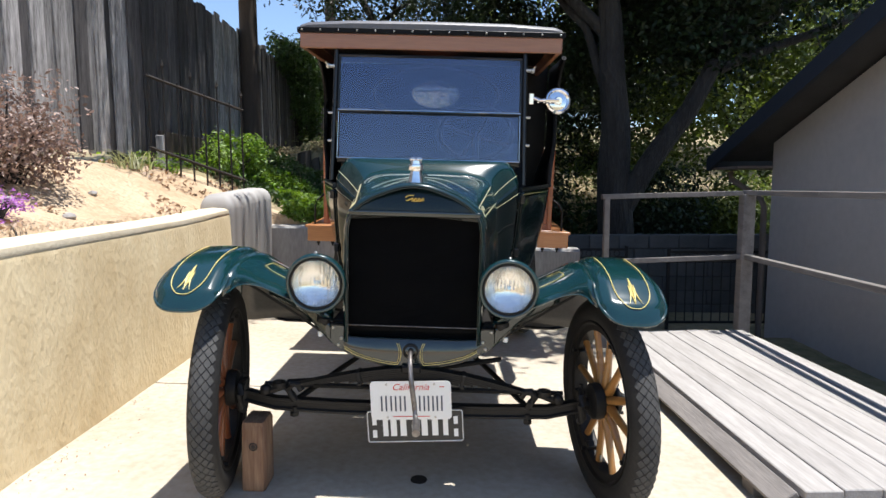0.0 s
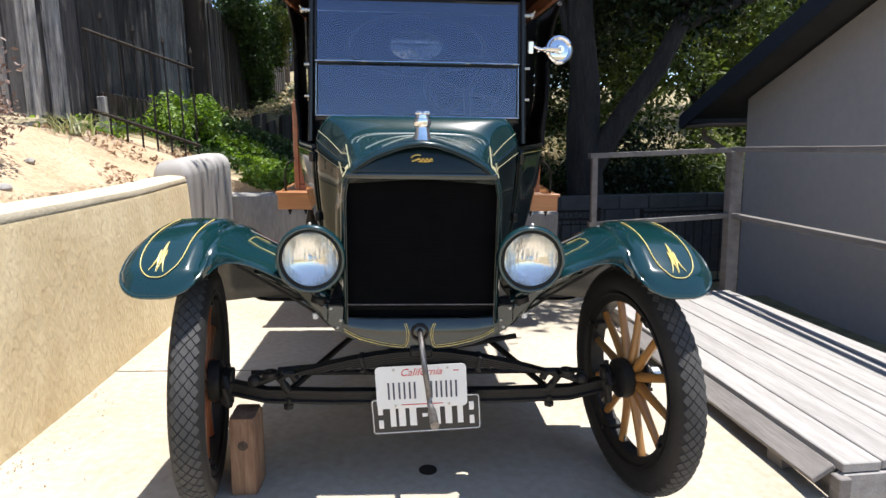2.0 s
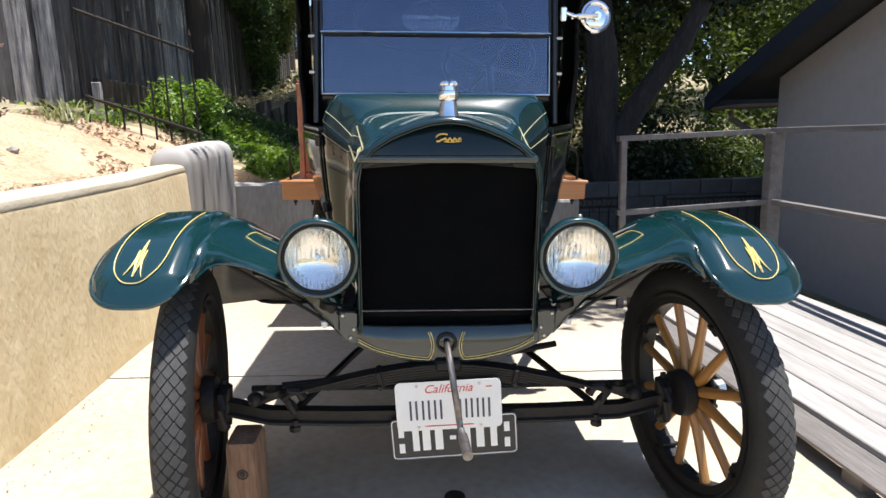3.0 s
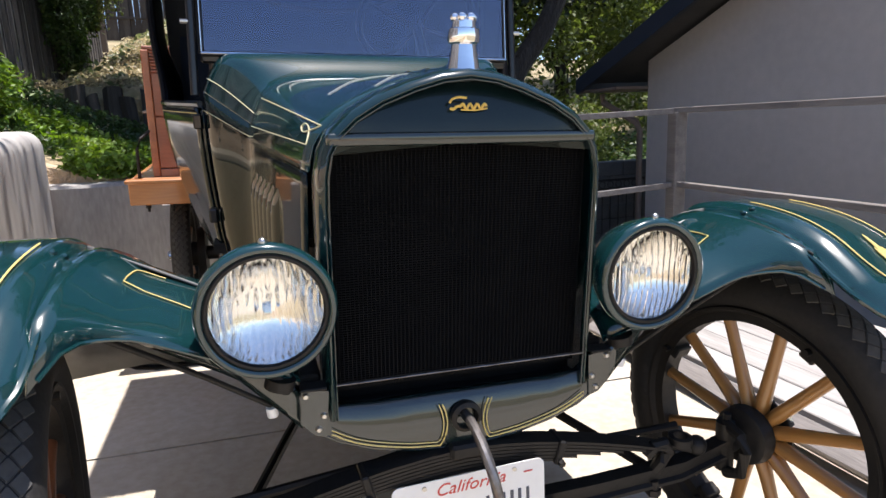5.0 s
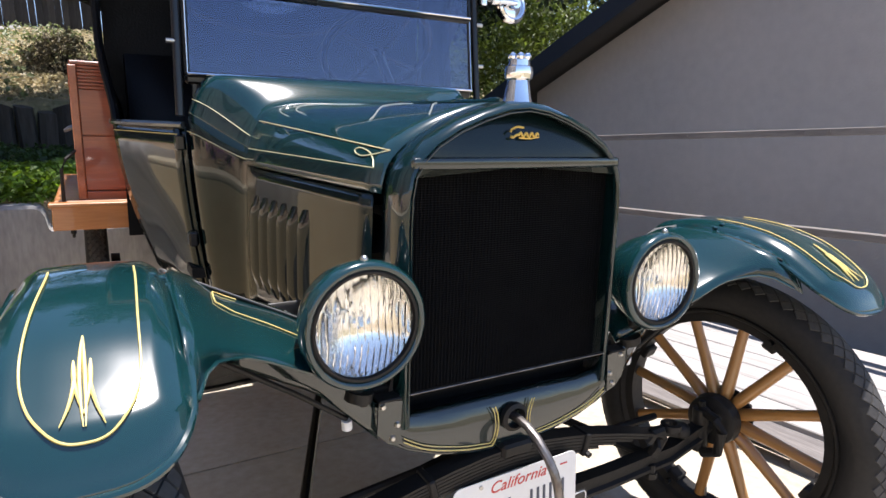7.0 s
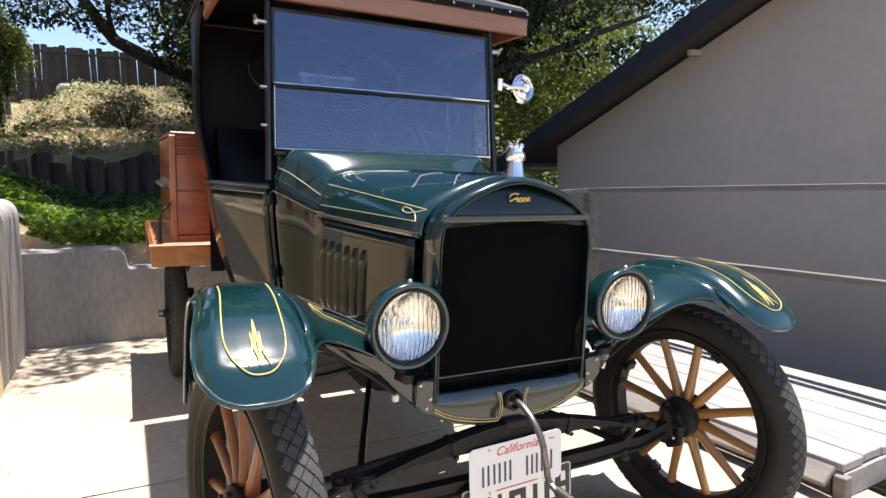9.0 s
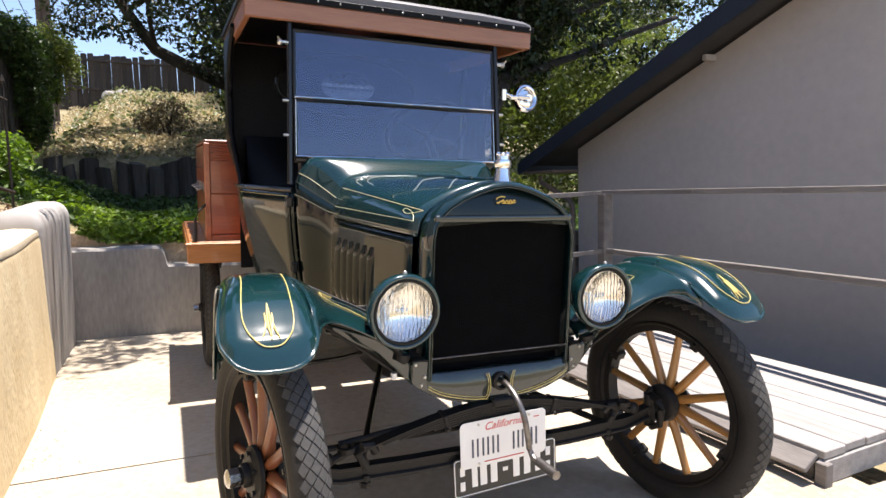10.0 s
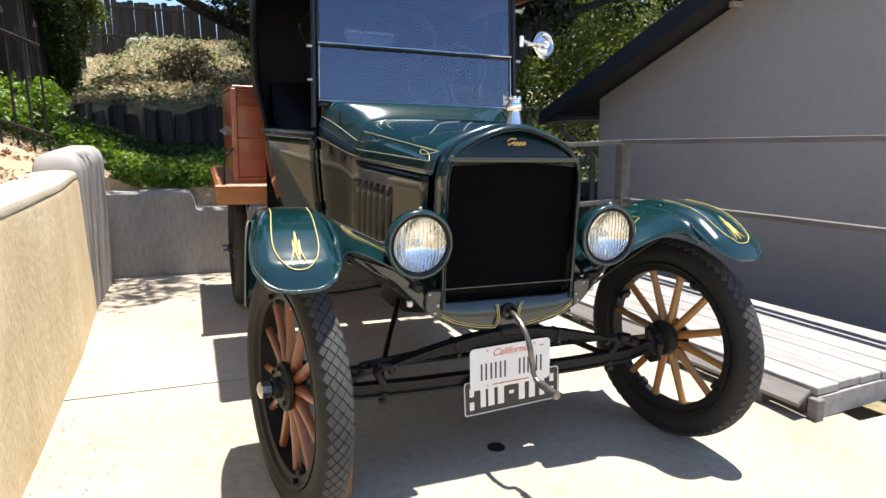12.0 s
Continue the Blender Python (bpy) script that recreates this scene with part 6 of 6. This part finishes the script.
# ---- trees and plants ----


def tree(name, label, limbs, blobs, per, size, leaf, seed):
    r = np.random.default_rng(seed)
    root = thing(name, label, "tree")
    for i, (pts, r0, r1) in enumerate(limbs):
        bm = bmesh.new()
        P = [Vector(p) for p in pts]
        fine = []
        for a, b in zip(P, P[1:]):
            for j in range(4):
                q = a.lerp(b, j / 4)
                fine.append(q + Vector((noise.noise(q * 1.1), noise.noise(q * 1.3 + Vector((5, 0, 0))), 0)) * 0.06)
        fine.append(P[-1])
        n = len(fine)
        tube(bm, fine, r0, 10, radii=[r0 + (r1 - r0) * j / (n - 1) for j in range(n)])
        part("trunk" if i == 0 else "limb", bm, M_BARK, root)
    pts, nor = clumps(r, blobs, per)
    me = leaves("crown", pts, nor, size, leaf, r, aspect=0.5)
    tagged(part("crown", me, None, root), kind="stuff")
    return root


def spread(r, n, lo, hi, rad):
    return [(tuple(r.uniform(lo, hi)), tuple(np.array(rad) * r.uniform(0.65, 1.3))) for _ in range(n)]


r1 = np.random.default_rng(11)
# Clumps high and forward are out of view, added to cast shade and dapples.
big_blobs = spread(r1, 22, (2.6, 4.7, 6.0), (6.6, 6.6, 7.4), (1.0, 0.9, 0.4)) + spread(r1, 38, (0.8, 5.6, 7.3), (5.4, 9.3, 9.0), (1.4, 1.3, 0.5)) + spread(r1, 44, (1.2, 6.2, 3.0), (5.2, 9.3, 7.2), (0.85, 0.8, 0.5)) + spread(r1, 16, (-0.6, 6.0, 4.2), (2.2, 8.5, 6.4), (0.7, 0.7, 0.4)) \
    + spread(r1, 22, (0.6, 8.0, 1.6), (4.0, 11.0, 4.2), (0.8, 0.8, 0.6)) + spread(r1, 12, (-0.7, 2.95, 5.4), (1.0, 3.9, 6.2), (0.30, 0.30, 0.18)) + spread(r1, 14, (-0.6, 3.8, 5.2), (2.2, 5.2, 6.4), (0.45, 0.45, 0.25)) + spread(r1, 34, (-1.05, 5.2, 5.0), (2.6, 8.2, 6.6), (0.7, 0.7, 0.35)) + spread(r1, 34, (1.3, 1.9, 5.2), (2.5, 3.6, 6.0), (0.24, 0.24, 0.15)) + spread(r1, 8, (2.0, 2.3, 5.2), (3.3, 3.2, 6.0), (0.28, 0.28, 0.16)) + spread(r1, 22, (2.2, 3.4, 5.0), (5.5, 6.2, 6.5), (0.7, 0.7, 0.35)) \
    + spread(r1, 40, (-2.0, 5.6, 5.2), (0.6, 8.4, 6.4), (0.6, 0.6, 0.3)) + spread(r1, 10, (1.0, 6.0, 3.0), (5.6, 7.4, 4.6), (0.42, 0.4, 0.2)) + spread(r1, 14, (3.6, 5.4, 2.9), (6.2, 6.8, 4.4), (0.4, 0.4, 0.2)) + spread(r1, 16, (4.6, 5.6, 4.1), (9.5, 8.0, 5.6), (0.55, 0.55, 0.22))
tree("spreading_tree", "large dark spreading tree with twisting limbs behind the truck",
     [([(2.5, 6.5, -0.7), (2.46, 6.45, 0.6), (2.40, 6.4, 1.6), (2.33, 6.4, 2.8), (2.25, 6.5, 4.2), (2.0, 6.8, 5.8)], 0.30, 0.09),
      ([(2.46, 6.45, 0.7), (2.85, 6.3, 1.45), (3.35, 6.2, 2.2), (3.75, 6.2, 3.0), (4.0, 6.4, 3.9), (4.6, 6.8, 5.0)], 0.17, 0.06),
      ([(3.95, 6.35, 3.2), (4.5, 6.4, 3.5), (5.2, 6.5, 3.95), (6.2, 6.6, 4.4)], 0.085, 0.04),
      ([(3.7, 6.2, 2.72), (4.2, 6.35, 2.95), (5.0, 6.4, 3.22), (6.0, 6.4, 3.62), (7.1, 6.4, 4.0)], 0.075, 0.04),
      ([(2.30, 6.45, 3.2), (1.5, 6.7, 4.2), (0.4, 7.0, 4.9), (-0.6, 6.8, 5.4)], 0.09, 0.03),
      ([(2.36, 6.4, 2.2), (2.0, 6.6, 3.4), (1.2, 7.2, 4.6)], 0.08, 0.03),
      ([(2.25, 6.5, 4.2), (2.2, 5.2, 5.0), (2.0, 3.8, 5.4), (1.8, 2.6, 5.6)], 0.07, 0.02)],
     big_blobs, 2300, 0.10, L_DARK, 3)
r2 = np.random.default_rng(12)
tree("leaning_tree", "slender tree with an open leafy crown on the slope",
     [([(0.9, 10.5, 2.1), (0.3, 10.4, 3.2), (-0.5, 10.3, 3.52), (-0.95, 10.3, 3.75), (-1.4, 10.4, 4.4), (-1.9, 10.6, 5.2), (-2.4, 11, 6.6)], 0.15, 0.05),
      ([(-0.95, 10.3, 3.75), (-1.05, 10.1, 4.5), (-0.9, 10.0, 5.4)], 0.05, 0.02),
      ([(-1.4, 10.4, 4.4), (-0.7, 10.6, 5.0), (0.2, 10.8, 5.6)], 0.05, 0.02),
      ([(0.3, 10.4, 3.2), (0.2, 10.2, 4.0), (-0.1, 10.0, 4.9)], 0.06, 0.02),
      ([(-1.9, 10.6, 5.2), (-2.2, 10.3, 4.7), (-2.5, 10.2, 4.3)], 0.03, 0.01)],
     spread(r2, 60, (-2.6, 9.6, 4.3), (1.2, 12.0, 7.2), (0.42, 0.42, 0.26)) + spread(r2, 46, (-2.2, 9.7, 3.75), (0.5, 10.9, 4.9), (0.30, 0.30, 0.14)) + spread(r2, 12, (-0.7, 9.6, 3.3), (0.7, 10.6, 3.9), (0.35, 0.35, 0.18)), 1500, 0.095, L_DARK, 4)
rf = np.random.default_rng(17)
tree("hilltop_tree", "broad green tree on the hill beyond the house",
     [([(7.0, 18.0, 2.0), (7.1, 18.0, 4.5), (6.8, 18.2, 7.0)], 0.3, 0.1)],
     spread(rf, 60, (1.5, 15.0, 3.0), (17.0, 19.0, 9.5), (1.5, 1.3, 0.9)), 420, 0.20, L_TREE, 8)
r3 = np.random.default_rng(13)
tree("hillside_tree", "sunlit bright green tree on the hillside behind the house",
     [([(6.5, 11.5, 0.3), (6.4, 11.4, 2.0), (6.6, 11.6, 3.8), (6.3, 12, 5.6)], 0.2, 0.06), ([(6.4, 11.4, 2.0), (5.4, 11, 3.4), (4.8, 10.8, 4.6)], 0.1, 0.03)],
     spread(r3, 44, (2.6, 9.6, 1.0), (11.0, 13.0, 6.5), (1.0, 0.9, 0.6)), 1100, 0.13, L_TREE, 5)
# Clumps near the pole show; the rest, unseen, is added to shade the fence.
r4 = np.random.default_rng(14)
tree("fence_tree", "dark leafy boughs hanging over the board fence",
     [([(-3.9, 5.2, 1.0), (-3.8, 5.1, 3.0), (-3.5, 5.0, 4.4), (-3.2, 5.4, 5.6)], 0.13, 0.04), ([(-3.5, 5.0, 4.4), (-3.0, 6.4, 4.7), (-2.6, 7.2, 4.9)], 0.05, 0.02)],
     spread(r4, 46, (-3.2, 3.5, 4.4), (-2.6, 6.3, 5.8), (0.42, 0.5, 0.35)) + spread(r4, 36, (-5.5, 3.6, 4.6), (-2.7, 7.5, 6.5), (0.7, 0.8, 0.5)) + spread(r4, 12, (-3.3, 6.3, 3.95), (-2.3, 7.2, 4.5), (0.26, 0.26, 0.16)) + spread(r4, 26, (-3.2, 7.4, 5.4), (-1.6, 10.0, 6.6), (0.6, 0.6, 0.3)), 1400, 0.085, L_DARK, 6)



def scatter(name, label, category, n, lo, hi, size, leaf, seed, height=0.05, keep=None, aspect=0.6, jitter=0.7):
    """Leaves over the land between two corners."""
    r = np.random.default_rng(seed)
    p = []
    while len(p) < n:
        x, y = r.uniform(lo[0], hi[0]), r.uniform(lo[1], hi[1])
        d = noise.noise((x * 1.7, y * 1.7, seed)) * 0.5 + 0.5
        if keep and not keep(x, y, d):
            continue
        p.append((x, y, land(x, y) + height * (r.random() ** 1.5) * (0.3 + 1.4 * d) + 0.01))
    p = np.array(p)
    return solid(name, leaves(name, p, np.tile([0, 0, 1.0], (n, 1)), size, leaf, r, aspect, jitter), None, label, category, kind="stuff")


def shrub(name, label, c, rad, n_blobs, per, size, leaf, seed, category="shrub", aspect=0.45, twigs=10):
    r = np.random.default_rng(seed)
    root = thing(name, label, category)
    c, rad = np.array(c), np.array(rad)
    base = Vector((c[0], c[1], c[2] - rad[2]))
    blobs = []
    for k in range(n_blobs):
        d = r.normal(size=3)
        d /= np.linalg.norm(d)
        blobs.append((tuple(c + d * rad * 0.62), tuple(rad * r.uniform(0.28, 0.5))))
    for b, _ in blobs[:twigs]:
        q = Vector(b)
        bm = bmesh.new()
        tube(bm, [base, base.lerp(q, 0.5) + Vector((0, 0, 0.05)), q], 0.008, 5, radii=[0.014, 0.009, 0.003])
        part("stem", bm, M_BARK, root)
    pts, nor = clumps(r, blobs, per, 0.4)
    tagged(part("foliage", leaves("foliage", pts, nor, size, leaf, r, aspect), None, root), kind="stuff")
    return root


scatter("ivy_cover", "bright green ivy covering the bank behind the wall", "ivy", 15000, (-2.85, 3.66), (0.9, 6.2), 0.055, L_IVY, 21, 0.16, keep=lambda x, y, d: d > 0.36 and y < 5.1 - 0.55 * (x + 1.2) + 0.6 * (d - 0.5) and not (x < -1.6 and y < 4.5 + 0.9 * (-1.6 - x)))
# Same ivy in a darker leaf colour that holds the shade here.
scatter("shade_ivy", "ivy below the logs with the shade put into its colour", "ivy", 15000, (-2.9, 4.4), (1.2, 7.6), 0.06, L_VINE, 22, 0.10)
scatter("fence_foot_weeds", "green weeds along the foot of the fence", "weeds", 1500, (-2.95, 2.6), (-2.55, 6.2), 0.045, L_IVY, 23, 0.14, keep=lambda x, y, d: d > 0.52 or y > 4.4)
scatter("dry_ground_cover", "dry grey-green ground cover on the hillside", "ground cover", 60000, (-3.4, 7.95), (5.0, 20.0), 0.060, L_DRY, 24, 0.12, keep=lambda x, y, d: d > 0.3)
scatter("green_ground_cover", "patches of green ground cover on the hillside", "ground cover", 6000, (-3.0, 8.0), (6.0, 20.0), 0.10, L_BUSH, 25, 0.2, keep=lambda x, y, d: d > 0.55)
scatter("leaf_litter", "fallen brown leaves on the dry bank", "leaf litter", 1100, (-2.9, -0.5), (-1.8, 4.6), 0.04, L_LITTER, 26, 0.015, keep=lambda x, y, d: d > 0.55 or y > 2.9 and d > 0.4)
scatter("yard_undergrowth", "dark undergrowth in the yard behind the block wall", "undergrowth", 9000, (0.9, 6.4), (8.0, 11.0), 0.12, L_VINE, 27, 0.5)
shrub("bronze_shrub", "dry bronze-leaved shrub on the bank above the wall", (-2.42, 1.22, 1.50), (0.42, 0.45, 0.40), 26, 19000, 0.034, L_RED, 41, twigs=26)
shrub("hill_bush", "rounded brownish-green bush on the dry hillside", (-0.87, 10.0, 2.50), (0.56, 0.5, 0.42), 26, 7000, 0.05, L_BROWN, 42)
shrub("hill_bush", "green bush on the hillside behind the truck", (0.55, 10.6, 2.9), (0.55, 0.5, 0.45), 18, 4500, 0.07, L_TREE, 43)
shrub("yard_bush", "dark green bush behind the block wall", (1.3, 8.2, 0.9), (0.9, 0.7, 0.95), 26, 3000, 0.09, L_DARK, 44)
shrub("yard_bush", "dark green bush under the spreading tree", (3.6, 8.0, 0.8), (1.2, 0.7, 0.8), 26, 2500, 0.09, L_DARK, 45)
shrub("yard_bush", "sunlit bush beyond the corner of the house", (5.0, 9.0, 0.7), (1.3, 0.8, 0.9), 26, 2500, 0.09, L_TREE, 46)
# Leaf colours carry the light: dark on the shaded vine, lighter on top.
shrub("fence_vine", "dense vine heaped over the end of the fence", (-2.98, 10.9, 3.55), (0.34, 2.3, 0.60), 60, 7000, 0.085, L_VINE, 47, category="vine")
shrub("fence_vine", "leafy sunlit vine heaped on the fence top", (-2.80, 12.4, 3.85), (0.50, 0.8, 0.80), 34, 4200, 0.085, L_TREE, 48, category="vine")
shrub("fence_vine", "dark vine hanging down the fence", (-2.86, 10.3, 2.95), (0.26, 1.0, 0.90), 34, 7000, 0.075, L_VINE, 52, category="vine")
shrub("leafy_weed", "bright green leafy weed behind the pillar", (-2.35, 4.75, 1.55), (0.42, 0.5, 0.32), 22, 9000, 0.06, L_IVY, 49, category="weed")
shrub("flowering_plant", "small plant with purple flowers on the wall's edge", (-1.98, 0.55, 1.10), (0.17, 0.2, 0.10), 14, 40000, 0.022, L_FLOWER, 50, category="flowers")
# tuft of long blades
r5 = np.random.default_rng(51)
bm = bmesh.new()
for k in range(70):
    a, ln = r5.uniform(0, 2 * math.pi), r5.uniform(0.22, 0.42)
    bx, by = -2.62 + r5.normal() * 0.05, 3.0 + r5.normal() * 0.12
    z0 = land(-2.62, 3.0)
    d = Vector((math.cos(a), math.sin(a), 0))
    w = Vector((-d.y, d.x, 0)) * 0.006
    prev = None
    for j in range(5):
        u = j / 4
        q = Vector((bx, by, z0)) + d * ln * 0.75 * u ** 1.4 + Vector((0, 0, ln * (0.95 * u - 0.55 * u * u)))
        pair = (bm.verts.new(q - w * (1 - 0.85 * u)), bm.verts.new(q + w * (1 - 0.85 * u)))
        if prev:
            bm.faces.new((prev[0], prev[1], pair[1], pair[0]))
        prev = pair
solid("grass_tuft", bm, L_BLADE, "tuft of long arching dry-green blades on the bank", "grass tuft")
# stones on the bank
for k, (x, y, s) in enumerate(((-1.95, 1.05, 0.035), (-2.1, 0.8, 0.045), (-2.2, 1.7, 0.03), (-2.3, 18.6, 0.25), (-2.0, 18.9, 0.2))):
    bm = bmesh.new()
    bmesh.ops.create_icosphere(bm, subdivisions=2, radius=s)
    for v in bm.verts:
        v.co *= 1 + 0.3 * noise.noise(v.co * (2.2 / s) + Vector((k * 7, 0, 0)))
        v.co.z *= 0.7
    solid("stone", bm, M_GREYWALL, "small rough stone lying on the bank", "stone", pose(x, y, land(x, y) + s * 0.3), group="stones on the bank")

# dry leaves and grit along the foot of the retaining wall
r6 = np.random.default_rng(61)
n = 420
yy = r6.uniform(-1.2, 3.7, n)
xx = np.array([wall_foot(y) for y in yy]) + np.abs(r6.normal(size=n)) * 0.12 + 0.012
back = r6.random(n) < 0.16
yy[back] = 3.77 - np.abs(r6.normal(size=back.sum())) * 0.12
xx[back] = r6.uniform(-1.5, 0.6, back.sum())
zz = np.array([drive_z(y) for y in yy]) + 0.004
solid("driveway_litter", leaves("driveway_litter", np.stack([xx, yy, zz], 1), np.tile([0, 0, 1.6], (n, 1)), 0.010, L_LITTER, r6, 0.55, 0.35), None, "dry leaves and grit along the foot of the wall", "leaf litter", UP, kind="stuff")
